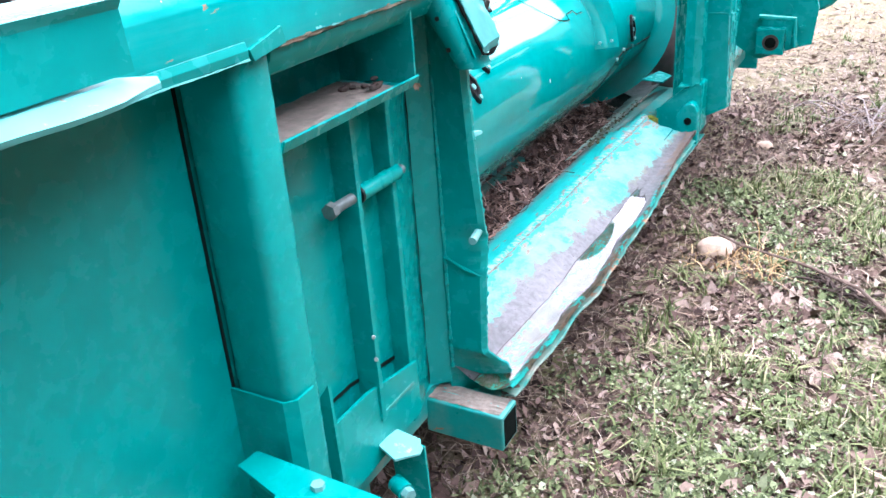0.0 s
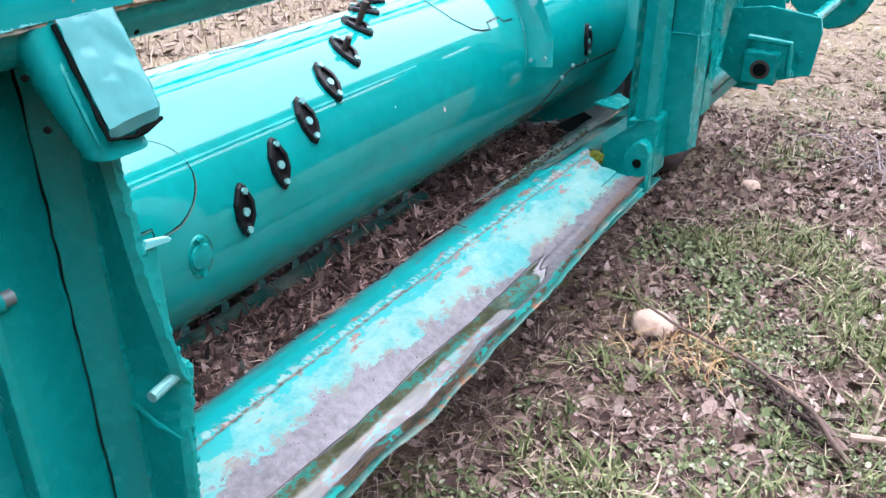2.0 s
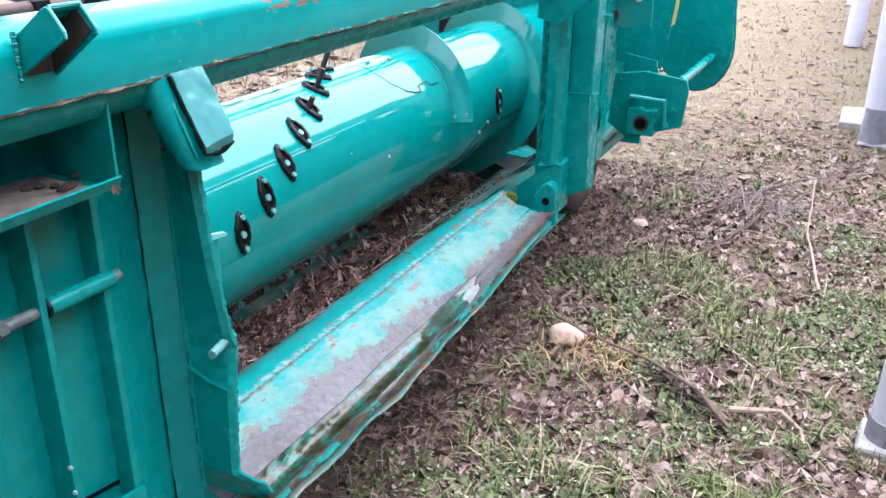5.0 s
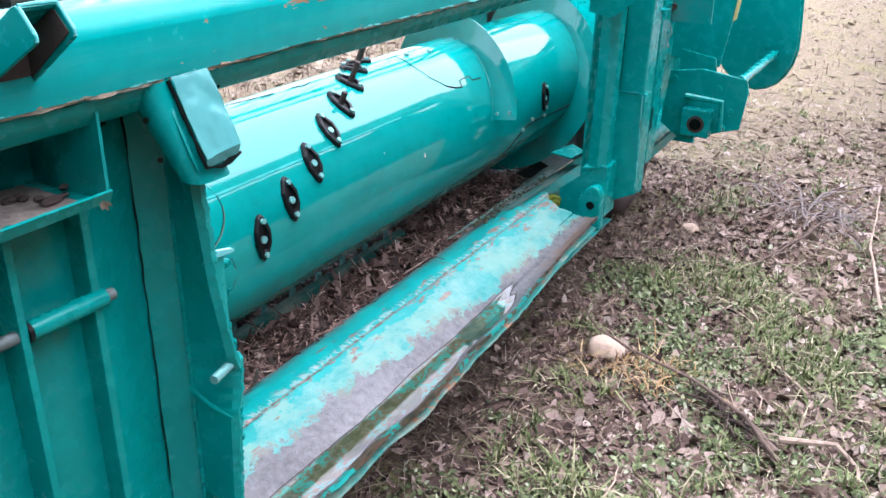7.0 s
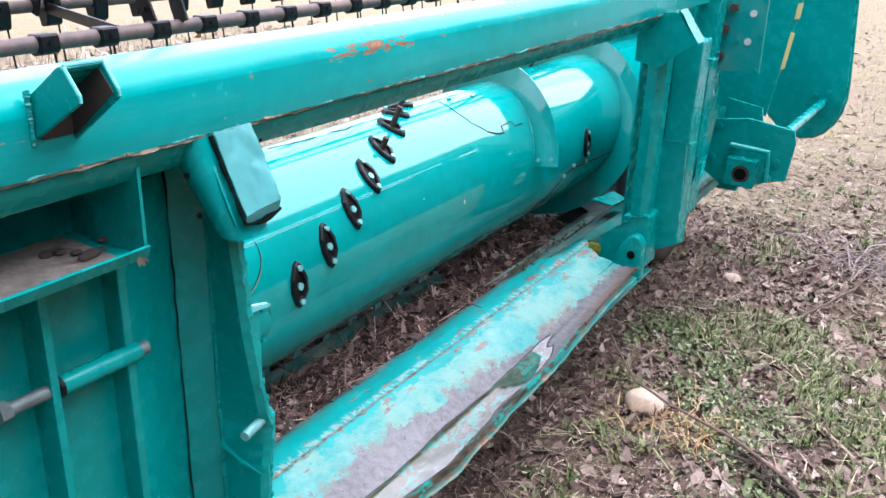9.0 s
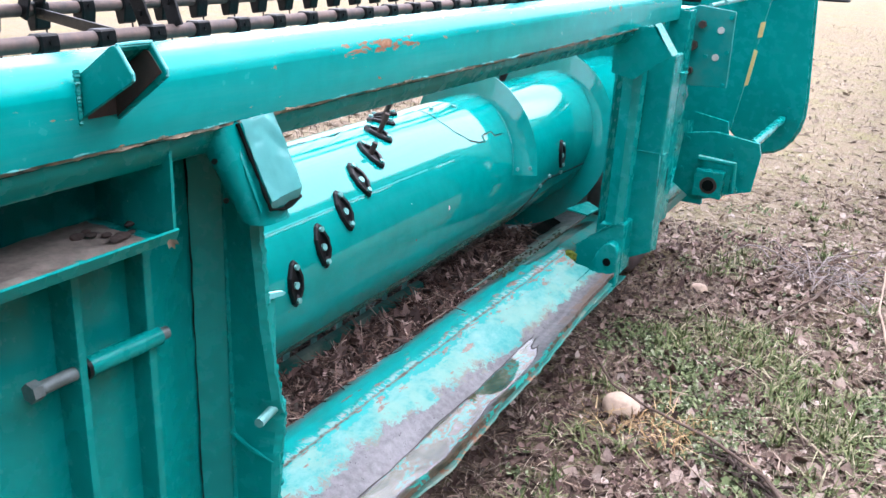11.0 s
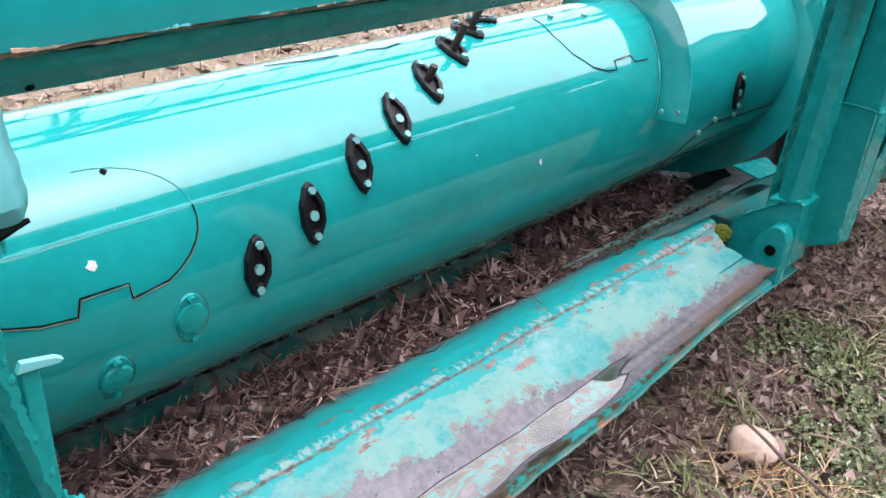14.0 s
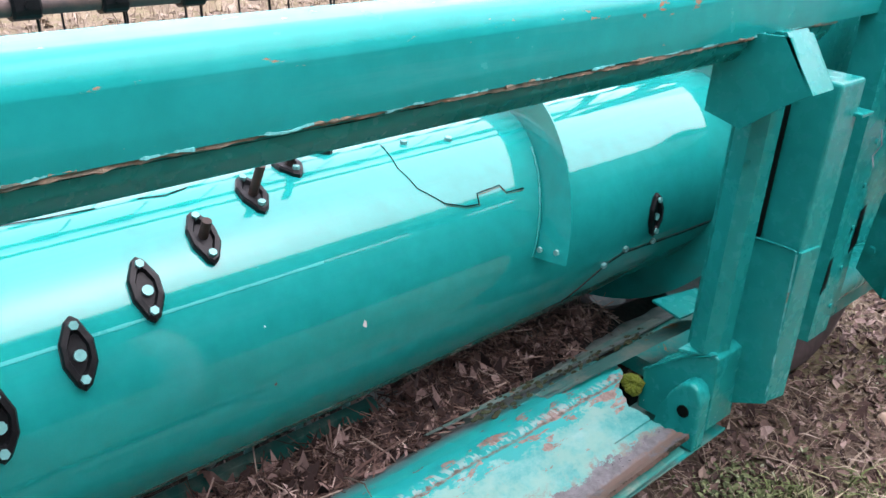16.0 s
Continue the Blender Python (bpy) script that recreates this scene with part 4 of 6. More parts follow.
def torn_flap():
    """Bent back sheet that runs on behind the sill's far end, split along its length."""
    for lo, hi, lift, name in (((-0.965, 2.62), (-0.905, 3.36), 0.0, "back_flap"), ((-0.893, 2.86), (-0.800, 3.36), 0.008, "back_flap")):
        bm = bmesh.new()
        rows = []
        for j in range(46):
            t = j / 45
            y = lo[1] + (hi[1] - lo[1]) * t
            x0 = lo[0] + 0.025 * t + 0.006 * wobble(y * 9, lo[0] * 7, 1)
            x1 = hi[0] - 0.05 * (1 - t) + 0.007 * wobble(y * 13, hi[0] * 5, 2)
            rows.append([bm.verts.new((x0 + (x1 - x0) * k / 6, y, 0.372 + 0.055 * (x0 + (x1 - x0) * k / 6 + 0.965) / 0.165 + lift + 0.012 * t + 0.006 * wobble(y * 6, k * 0.6, lo[0]))) for k in range(7)])
        for r0, r1 in zip(rows, rows[1:]):
            for k in range(6):
                bm.faces.new((r0[k], r0[k + 1], r1[k + 1], r1[k]))
        bmesh.ops.solidify(bm, geom=bm.faces[:], thickness=0.004)
        part(name, bm, M_FLAP, header, "dusty grey-green bent sheet behind the sill's end", smooth=True)
    crumbs = bmesh.new()
    rnd = random.Random(71)
    for _ in range(120):
        y = rnd.uniform(2.70, 3.30)
        x = -0.907 + 0.035 * (y - 2.8) + rnd.gauss(0, 0.014)
        r = rnd.uniform(0.0015, 0.006)
        own = bmesh.new()
        bmesh.ops.create_icosphere(own, subdivisions=1, radius=r)
        for v in own.verts:
            v.co = Vector((v.co.x + x, v.co.y * 1.8 + y, v.co.z * 0.5 + 0.405 + 0.012 * (y - 2.7)))
        merge(crumbs, own)
    tagged(part("moss_crumb", crumbs, M_MOSSDARK, header, "dark moss and crumbs in the split sheet"), kind="stuff")


torn_flap()


def trough():
    line = [(-0.945, 0.356), (-1.0, 0.328), (-1.1, 0.312), (-1.25, 0.308), (-1.42, 0.318), (-1.6, 0.345), (-1.85, 0.36), (-1.95, 0.345)]
    part("trough", bent(line, 0.004, "y", -1.6, 4.5), M_DUSTY, header, smooth=True)
    part("lower_back_sheet", box(-0.95, -0.74, -1.6, 1.30, 0.30, 0.36), M_PAINT_DIRTY, header)
    part("lower_back_sheet", box(-0.95, -0.72, 3.25, 4.5, 0.30, 0.345), M_PAINT_DIRTY, header)
    bar = part("stripper_bar", bent([(-1.108, 0.330), (-1.118, 0.366), (-1.138, 0.368)], 0.004, "y", 1.0, 2.62, 0.001), M_SHADE, header, "stripper bar, teal darkened for shade, half buried in leaves")
    for k in range(9):
        y = 1.62 + k * 0.118
        part("bar_bolt", rod([(-1.156, y, 0.315), (-1.154, y + 0.004, 0.372), (-1.153, y + 0.004, 0.376)], 0.0085, 8), M_TEALBOLT, bar)


trough()


def left_feet():
    # square stub below the door post
    bm = box(-0.745, -0.566, 1.24, 1.312, 0.262, 0.345, 0.004)
    part("square_stub", bm, M_PAINT_RUST, header, "short square tube with dirt on top")
    part("stub_dirt", dirt_patch(-0.74, -0.575, 1.246, 1.306, 0.3475), M_DIRT, header, "dirt on the tube")
    part("stub_mouth", box(-0.5675, -0.5645, 1.248, 1.304, 0.27, 0.337), M_GAP, header)
    part("stub_bolt", rod([(-0.60, 1.315, 0.352), (-0.575, 1.345, 0.352)], 0.008, 8), M_RUST, header)
    # angled clamp plate with a bolt, low on the corner post
    clamp = part("clamp_plate", prism([(-0.703, 0.666), (-0.698, 0.704), (-0.60, 0.700), (-0.46, 0.695), (-0.44, 0.60), (-0.60, 0.60), (-0.612, 0.640)], "z", 0.612, 0.620, 0.001), M_PAINT, header)
    part("clamp_bolt", hexbolt((-0.568, 0.675, 0.620), (0, 0, 1), 0.010, 0.008), M_TEALBOLT, clamp)
    part("clamp_web", box(-0.70, -0.46, 0.688, 0.698, 0.48, 0.612, 0.001), M_PAINT, header)
    part("post_skirt", bent([(-0.745, 0.723), (-0.65, 0.723), (-0.636, 0.737), (-0.636, 0.775)], 0.004, "z", 0.36, 0.705), M_PAINT, header)
    part("gusset", prism([(-0.745, 0.40), (-0.655, 0.40), (-0.66, 0.66), (-0.70, 0.60)], "y", 0.835, 0.842), M_PAINT, header)
    part("plate_gap", prism([(0.876, 0.5295), (1.0, 0.5275), (1.165, 0.4955), (1.165, 0.503), (1.0, 0.534), (0.876, 0.536)], "x", -0.7475, -0.7455), M_GAP, header, "dark gap above the foot plate")
    # level top gets the paler teal in place of light from above
    hook = part("foot_bracket", prism([(-0.712, 1.012), (-0.702, 1.066), (-0.646, 1.058), (-0.640, 1.044), (-0.630, 1.040), (-0.627, 1.022), (-0.660, 0.988)], "z", 0.396, 0.402, 0.001), M_COVER, header, "bent foot bracket, its top paled for sky light")
    part("bracket_web", prism([(-0.708, 0.395), (-0.632, 0.395), (-0.628, 0.24), (-0.700, 0.24)], "y", 1.046, 1.052, 0.001), M_PAINT, hook)
    part("foot_bolt", rod([(-0.672, 1.0, 0.335), (-0.640, 0.985, 0.335)], 0.017, 12), M_PAINT, hook, smooth=True)
    part("bolt_nut", hexbolt((-0.640, 0.985, 0.335), (0.9, -0.42, 0), 0.013, 0.014), M_TEALBOLT, hook)
    part("skid_leg", box(-0.97, -0.90, 0.80, 1.22, 0.0, 0.36, 0.006), M_PAINT_DIRTY, header)
    # heavy lipped channel along the upper edge
    line = [(-0.70, 1.287), (-0.60, 1.293), (-0.58, 1.291), (-0.588, 1.283), (-0.585, 1.225)]
    ch = bent(line, 0.006, "y", -1.2, 0.535)
    lip = bmesh.new()
    rows = []
    for y in np.linspace(-1.2, 0.575, 70):
        t = max(0.0, (y - 0.50) / 0.075)
        w = 0.034 * (1 - t) + 0.003
        sag = 0.006 * wobble(y * 7, 1.0, 0.0)
        rows.append([lip.verts.new(p) for p in ((-0.598, y, 1.226 - 0.016 * t), (-0.598 + w * 0.5, y, 1.219 - 0.014 * t), (-0.598 + w, y, 1.208 + sag - 0.004 * t), (-0.598 + w * 0.9, y, 1.202 + sag - 0.004 * t), (-0.598, y, 1.216 - 0.016 * t))])
    for a, b in zip(rows, rows[1:]):
        for k in range(4):
            lip.faces.new((a[k], a[k + 1], b[k + 1], b[k]))
    chan = part("lipped_channel", ch, M_PAINT, header, "lipped channel with a crumpled lower flange")
    part("crumpled_flange", lip, M_WORN_EDGE, chan, "crumpled flange with worn paint", smooth=True)


left_feet()


def right_post():
    # flange beside the mouth
    part("mouth_flange", bent([(-0.69, 3.105), (-0.655, 3.095), (-0.635, 3.115), (-0.63, 3.15)], 0.005, "z", 0.535, 1.06), M_PAINT, header)
    part("post_gap", box(-0.652, -0.640, 3.1955, 3.1995, 0.50, 1.10), M_GAP, header)
    part("box_post", box(-0.66, -0.557, 3.20, 3.30, 0.45, 1.10, 0.006), M_PAINT, header)
    part("post_skirt", prism([(-0.660, 0.372), (-0.544, 0.432), (-0.552, 0.60), (-0.560, 0.777), (-0.660, 0.774)], "y", 3.188, 3.194, 0.002), M_PAINT, header)
    part("post_skirt", prism([(3.188, 0.432), (3.285, 0.409), (3.270, 0.770), (3.19, 0.777)], "x", -0.5565, -0.549, 0.002), M_PAINT, header)
    part("weld_line", weld_bead([(-0.655, 3.186, 0.776), (-0.60, 3.186, 0.779), (-0.562, 3.186, 0.779)], 0.003, 31.0), M_PAINT, header)
    part("weld_line", weld_bead([(-0.548, 3.19, 0.45), (-0.553, 3.19, 0.62), (-0.558, 3.19, 0.77)], 0.0025, 33.0), M_WORN_EDGE, header)
    part("foot_flange", prism([(-0.700, 3.075), (-0.648, 3.105), (-0.652, 3.225), (-0.70, 3.20)], "z", 0.527, 0.533, 0.001), M_PAINT, header)
    for z in (0.70, 0.95):
        part("rivet", hexbolt((-0.648, 3.097, z), (0.3, -1, 0), 0.005, 0.003, sides=8), M_PAINT, header)
    # gusset under the beam
    part("gusset_box", prism([(-0.70, 1.19), (-0.575, 1.20), (-0.522, 1.118), (-0.56, 1.092), (-0.628, 1.035), (-0.70, 1.05)], "y", 3.0, 3.008, 0.001), M_PAINT, header)
    part("gusset_strap", bent([(-0.585, 1.205), (-0.52, 1.118)], 0.005, "y", 3.0, 3.07), M_PAINT, header)
    part("gusset_box", prism([(-0.70, 1.19), (-0.585, 1.195), (-0.53, 1.115), (-0.64, 1.05), (-0.70, 1.05)], "y", 3.06, 3.10, 0.001), M_PAINT, header)
    part("shelf_tab", box(-0.66, -0.54, 3.28, 3.33, 1.03, 1.036, 0.001), M_PAINT, header)
    # end block of the sill
    part("end_block", prism([(-0.784, 0.33), (-0.784, 0.428), (-0.70, 0.500), (-0.640, 0.543), (-0.620, 0.535), (-0.616, 0.36), (-0.70, 0.33)], "y", 3.10, 3.20, 0.003), M_PAINT, header)
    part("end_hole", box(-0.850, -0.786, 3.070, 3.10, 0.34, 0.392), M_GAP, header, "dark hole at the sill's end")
    moss = bmesh.new()
    bmesh.ops.create_icosphere(moss, subdivisions=4, radius=0.024)
    for q in moss.verts:
        q.co *= 1 + 0.5 * wobble(*(q.co * 50)) + 0.25 * wobble(*(q.co * 160))
        q.co = Vector((q.co.x * 1.1 - 0.795, q.co.y * 0.9 + 3.080, q.co.z * 0.8 + 0.392))
    part("moss_patch", moss, M_MOSS, header, "green moss in the sill's end")
    nose = [(-0.722, 0.335), (-0.712, 0.385), (-0.694, 0.435), (-0.672, 0.468), (-0.651, 0.478), (-0.632, 0.470), (-0.621, 0.447), (-0.617, 0.32), (-0.66, 0.325)]
    eye_plate = part("hook_eye", prism(nose, "y", 3.062, 3.105, 0.007, seg=3), M_PAINT, header, "curved lug with a round hole", smooth=False)
    part("eye_hole", hexbolt((-0.655, 3.0625, 0.408), (0.0, -1, 0.0), 0.014, 0.003, sides=16), M_GAP, eye_plate)
    part("weld_line", weld_bead([(-0.785, 3.098, 0.43), (-0.70, 3.098, 0.502), (-0.625, 3.098, 0.545)], 0.003, 37.0), M_PAINT, header)
    part("corner_tab", prism([(-0.89, 3.26), (-0.80, 3.24), (-0.79, 3.34), (-0.86, 3.40)], "z", 0.495, 0.501, 0.001), M_PAINT, header)
    part("side_frame", bent([(-0.66, 3.46), (-0.60, 3.47), (-0.60, 3.56), (-0.64, 3.58)], 0.006, "z", 0.45, 1.22), M_PAINT, header)
    part("side_frame", box(-0.70, -0.64, 3.56, 3.72, 0.42, 1.22, 0.004), M_PAINT, header)
    for y, z, w, h in ((3.475, 0.62, 0.010, 0.045), (3.60, 0.60, 0.012, 0.030), (3.70, 0.66, 0.016, 0.06)):
        part("slot", prism([(y - w, z - h), (y + w, z - h * 0.7), (y + w * 0.8, z + h), (y - w * 0.5, z + h * 0.8)], "x", -0.5975 if y < 3.56 else -0.6385, -0.596 if y < 3.56 else -0.637), M_GAP, header, "dark slot rusted through the side frame")
    for k in range(7):
        part("rivet", hexbolt((-0.597, 3.545, 0.52 + k * 0.10), (1, 0, 0), 0.006, 0.004, sides=8), M_PAINT, header)
        part("rivet", hexbolt((-0.637, 3.66, 0.50 + k * 0.105), (1, 0, 0), 0.006, 0.004, sides=8), M_PAINT, header)
    part("wire", rod([(-0.585, 3.52, 0.955), (-0.575, 3.515, 0.925), (-0.588, 3.52, 0.895), (-0.577, 3.51, 0.875)], 0.0016, 5), M_COLLAR, header, "thin grey wire hanging loose")
    part("back_panel", box(-0.752, -0.745, 3.205, 4.5, 0.35, 1.19, 0.002), M_PAINT, header, "smooth teal back sheet")
    part("lower_tube", rod([(-0.70, 3.2, 0.46), (-0.70, 4.4, 0.46)], 0.05, 18), M_PAINT, header, smooth=True)


right_post()


def right_end():
    plate = part("bolted_plate", prism([(-0.646, 0.95), (-0.461, 0.957), (-0.468, 1.222), (-0.60, 1.235), (-0.646, 1.20)], "y", 3.59, 3.60, 0.002), M_PLATE, header, "scuffed plate with rusty bolts")
    for x, z, r in ((-0.575, 1.17, 0.014), (-0.60, 1.095, 0.019), (-0.60, 1.005, 0.015)):
        b = hexbolt((x, 3.59, z), (0, -1, 0), r, 0.02)
        part("rusty_bolt", b, M_RUST, plate)
    for x, z in ((-0.51, 1.155), (-0.515, 1.06)):
        part("bolt_cap", hexbolt((x, 3.59, z), (0, -1, 0), 0.012, 0.004, sides=12), M_CAP, plate)
    for x, z in ((-0.635, 0.965), (-0.475, 0.965), (-0.63, 1.06), (-0.55, 1.06), (-0.478, 1.08), (-0.48, 1.20), (-0.635, 1.15)):
        part("rivet", hexbolt((x, 3.59, z), (0, -1, 0), 0.008, 0.006, sides=8), M_PAINT, plate)
    # sloping sheet with two stickers
    panel = part("end_panel", prism([(-0.70, 0.74), (-0.50, 0.72), (-0.43, 1.25), (-0.70, 1.25)], "y", 4.04, 4.05, 0.002), M_PAINT, header)
    part("sticker", prism([(-0.476, 0.905), (-0.462, 0.915), (-0.447, 1.05), (-0.462, 1.055)], "y", 4.034, 4.038), M_STICKER, panel, "faded yellow sticker strip")
    part("sticker", prism([(-0.458, 1.10), (-0.440, 1.105), (-0.436, 1.165), (-0.454, 1.160)], "y", 4.034, 4.038), M_STICKER, panel, "faded yellow sticker strip")
    # large rounded end shield
    out = [(-0.66, 1.55), (-0.375, 1.60), (-0.293, 0.80), (-0.289, 0.72), (-0.300, 0.655), (-0.322, 0.605), (-0.355, 0.562), (-0.395, 0.537), (-0.44, 0.525), (-0.52, 0.535), (-0.60, 0.61), (-0.66, 0.70)]
    shield = part("end_shield", prism(out, "y", 4.60, 4.66, 0.006), M_PAINT, header, "large rounded sheet-metal end shield")
    rim = [(x, 4.63, z) for x, z in out[1:11]]
    part("shield_rim", rod(rim, 0.009, 6), M_PAINT, shield)
    part("end_wall", box(-2.0, -0.66, 4.50, 4.53, 0.25, 1.2, 0.003), M_PAINT, header)
    for k in range(5):
        a = k * math.tau / 5
        part("shield_bolt", hexbolt((-0.375 + 0.05 * math.cos(a), 4.60, 0.70 + 0.05 * math.sin(a)), (0, -1, 0), 0.011, 0.012), M_PAINT, shield)
    part("stay_rod", rod([(-0.36, 3.76, 0.735), (-0.375, 4.60, 0.70)], 0.018, 12), M_PAINT, header, smooth=True)
    for dz in (0.0, 0.05):
        part("guard_rail", rod([(-0.56 + dz, 3.6, 1.235 + dz * 0.3), (-0.52 + dz, 4.6, 1.25 + dz * 0.3)], 0.008, 8), M_TEALBOLT, header)
    # black hose ring on a stalk beside the shield
    ring = [(-0.29 + 0.075 * math.cos(k * math.tau / 24), 4.76 + 0.075 * math.sin(k * math.tau / 24), 1.232) for k in range(25)]
    hoop = part("hose_ring", rod(ring, 0.007, 6), M_BLACK, header, "black ring beside the end shield", smooth=True)
    part("ring_stalk", rod([(-0.345, 4.66, 1.232), (-0.33, 4.70, 1.232)], 0.006, 6), M_BLACK, hoop)
    # hitch plate
    hp = part("hitch_plate", prism([(-0.635, 0.54), (-0.62, 0.745), (-0.50, 0.765), (-0.335, 0.745), (-0.322, 0.70), (-0.335, 0.555), (-0.40, 0.535), (-0.53, 0.485), (-0.56, 0.49)], "y", 3.75, 3.765, 0.002), M_PAINT, header, "thick hitch plate")
    part("hitch_flag", prism([(-0.60, 0.74), (-0.46, 0.75), (-0.47, 0.80), (-0.60, 0.82)], "y", 3.80, 3.81), M_PAINT, header)
    socket_box = box(-0.545, -0.435, 3.70, 3.752, 0.515, 0.62, 0.004)
    loop = part("hitch_socket", socket_box, M_PAINT, hp)
    part("socket_bore", hexbolt((-0.487, 3.703, 0.565), (0, -1, 0), 0.033, 0.004, sides=18), M_RUST, loop)
    part("socket_hole", hexbolt((-0.487, 3.698, 0.565), (0, -1, 0), 0.022, 0.003, sides=18), M_GAP, loop)
    part("hitch_loop", rod([(-0.535, 3.75, 0.655), (-0.535, 3.70, 0.668), (-0.40, 3.69, 0.665), (-0.395, 3.69, 0.56), (-0.395, 3.75, 0.555)], 0.012, 8), M_PAINT, hp, smooth=True)
    for x, z in ((-0.60, 0.72), (-0.61, 0.60), (-0.43, 0.70), (-0.375, 0.62)):
        part("hitch_bolt", hexbolt((x, 3.75, z), (0, -1, 0), 0.012, 0.01), M_PAINT, hp)


right_end()


# ---- the auger in the trough ----
AX, AZ, AR = -1.1945, 0.66, 0.247
auger = thing("auger", (AX, 1.2, 0.31), "glossy teal auger drum with black finger guides and flighting", "auger")


def on_drum(y, deg, r=AR):
    a = radians(deg)
    return Vector((AX + r * math.cos(a), y, AZ + r * math.sin(a)))


def drum():
    bm = bmesh.new()
    n = 128
    ys = np.linspace(-1.5, 4.45, 90)
    rings = []
    for y in ys:
        rings.append([bm.verts.new(on_drum(y, k * 360 / n, AR + 0.0003 * wobble(y * 2.3, math.cos(k * math.tau / n) * 1.5, math.sin(k * math.tau / n) * 1.5))) for k in range(n)])
    for r0, r1 in zip(rings, rings[1:]):
        for k in range(n):
            bm.faces.new((r0[k], r0[(k + 1) % n], r1[(k + 1) % n], r1[k]))
    bm.faces.new(rings[0])
    bm.faces.new(rings[-1][::-1])
    return part("drum", bm, M_DRUM, auger, smooth=True)


the_drum = drum()
part("shaft", rod([(AX, -1.6, AZ), (AX, 4.52, AZ)], 0.04, 16), M_RUST, auger)


def ribbon(points, width, r=AR + 0.0008, ridge=0.0012):
    """A thin dark joint along (y, angle) points on the drum."""
    bm = bmesh.new()
    dense = []
    for (y0, a0), (y1, a1) in zip(points, points[1:]):
        k = max(2, int(math.hypot(y1 - y0, (a1 - a0) * 0.0043) / 0.008))
        dense += [(y0 + (y1 - y0) * i / k, a0 + (a1 - a0) * i / k) for i in range(k)]
    dense.append(points[-1])
    prev = None
    for i, (y, a) in enumerate(dense):
        j0, j1 = dense[max(i - 1, 0)], dense[min(i + 1, len(dense) - 1)]
        d = Vector((j1[0] - j0[0], (j1[1] - j0[1]) * 0.0043)).normalized()
        w = width * (0.75 + 0.5 * wobble(i * 0.3, y * 5, 1.0))
        p = [bm.verts.new(on_drum(y - d.y * s * w, a + d.x * s * w / 0.0043, r + ridge * (1 - abs(s)))) for s in (-1, 0, 1)]
        if prev:
            bm.faces.new((prev[0], prev[1], p[1], p[0]))
            bm.faces.new((prev[1], prev[2], p[2], p[1]))
        prev = p
    return bm


def arc(y, a, ry, ra, t0, t1, k=14):
    return [(y + ry * math.cos(radians(t0 + (t1 - t0) * i / k)), a + ra * math.sin(radians(t0 + (t1 - t0) * i / k))) for i in range(k + 1)]


door_a = arc(1.540, 35.6, 0.146, 23.6, 88, -58) + [(1.561, 13.8), (1.56, 19.2), (1.491, 19.4), (1.483, 14.0), (1.434, 15.4), (1.364, 20.3)]
door_b = [(2.675, 88.7), (2.65, 69.2), (2.657, 56.0), (2.697, 45.7), (2.742, 41.7), (2.774, 41.0), (2.781, 45.9), (2.845, 46.7), (2.853, 42.4), (2.902, 41.9)]
# upper arc drawn pale to copy the drum's highlight washing it out
part("hatch_joint", ribbon(door_a[:9], 0.0012, AR + 0.0002), M_PALE, the_drum, "joint of a rounded hatch, paled where the highlight washes it out")
part("hatch_joint", ribbon(door_a[8:], 0.0016), M_GAP, the_drum, "dark joint of a rounded hatch")
part("joint_rust", ribbon([(y + 0.001, a - 0.75) for y, a in door_a[9:]], 0.0007, AR + 0.0003), M_SCRAPE, the_drum, "rusty rim of the hatch joint")
part("joint_rust", ribbon([(y, a - 0.8) for y, a in door_b[3:]], 0.0008, AR + 0.0003), M_SCRAPE, the_drum, "rusty rim of the hatch joint")
part("hatch_joint", ribbon(door_b, 0.0015), M_GAP, the_drum, "dark joint of a rounded hatch")
part("slit", ribbon([(1.969, 96.9), (2.044, 92.9), (2.119, 91.5)], 0.0028), M_GAP, the_drum)
part("slit", ribbon([(2.187, 91.5), (2.228, 88.7), (2.272, 91.5)], 0.0024), M_GAP, the_drum)
# lap joint in a teal slightly paler than the drum
part("sheet_joint", ribbon([(1.306, 38.2), (1.906, 37.9), (2.406, 37.5)], 0.0030, AR + 0.0006, 0.0001), M_PALE, the_drum, "pale lap joint along the drum")


def chip(y, a, ry, ra, mat, seed):
    bm = bmesh.new()
    rnd = random.Random(seed)
    bm.faces.new([bm.verts.new(on_drum(y + ry * math.cos(k * math.tau / 10) * rnd.uniform(0.6, 1.1), a + ra * math.sin(k * math.tau / 10) * rnd.uniform(0.6, 1.1), AR + 0.0011)) for k in range(10)])
    part("paint_chip", bm, mat, the_drum)


chip(1.519, 28.2, 0.009, 1.9, M_CHIP, 1)
chip(1.586, 56.5, 0.006, 1.4, M_GAP, 2)
chip(2.456, 8.6, 0.0045, 1.9, M_CHIP, 3)
chip(2.27, 21.9, 0.002, 0.5, M_CHIP, 4)


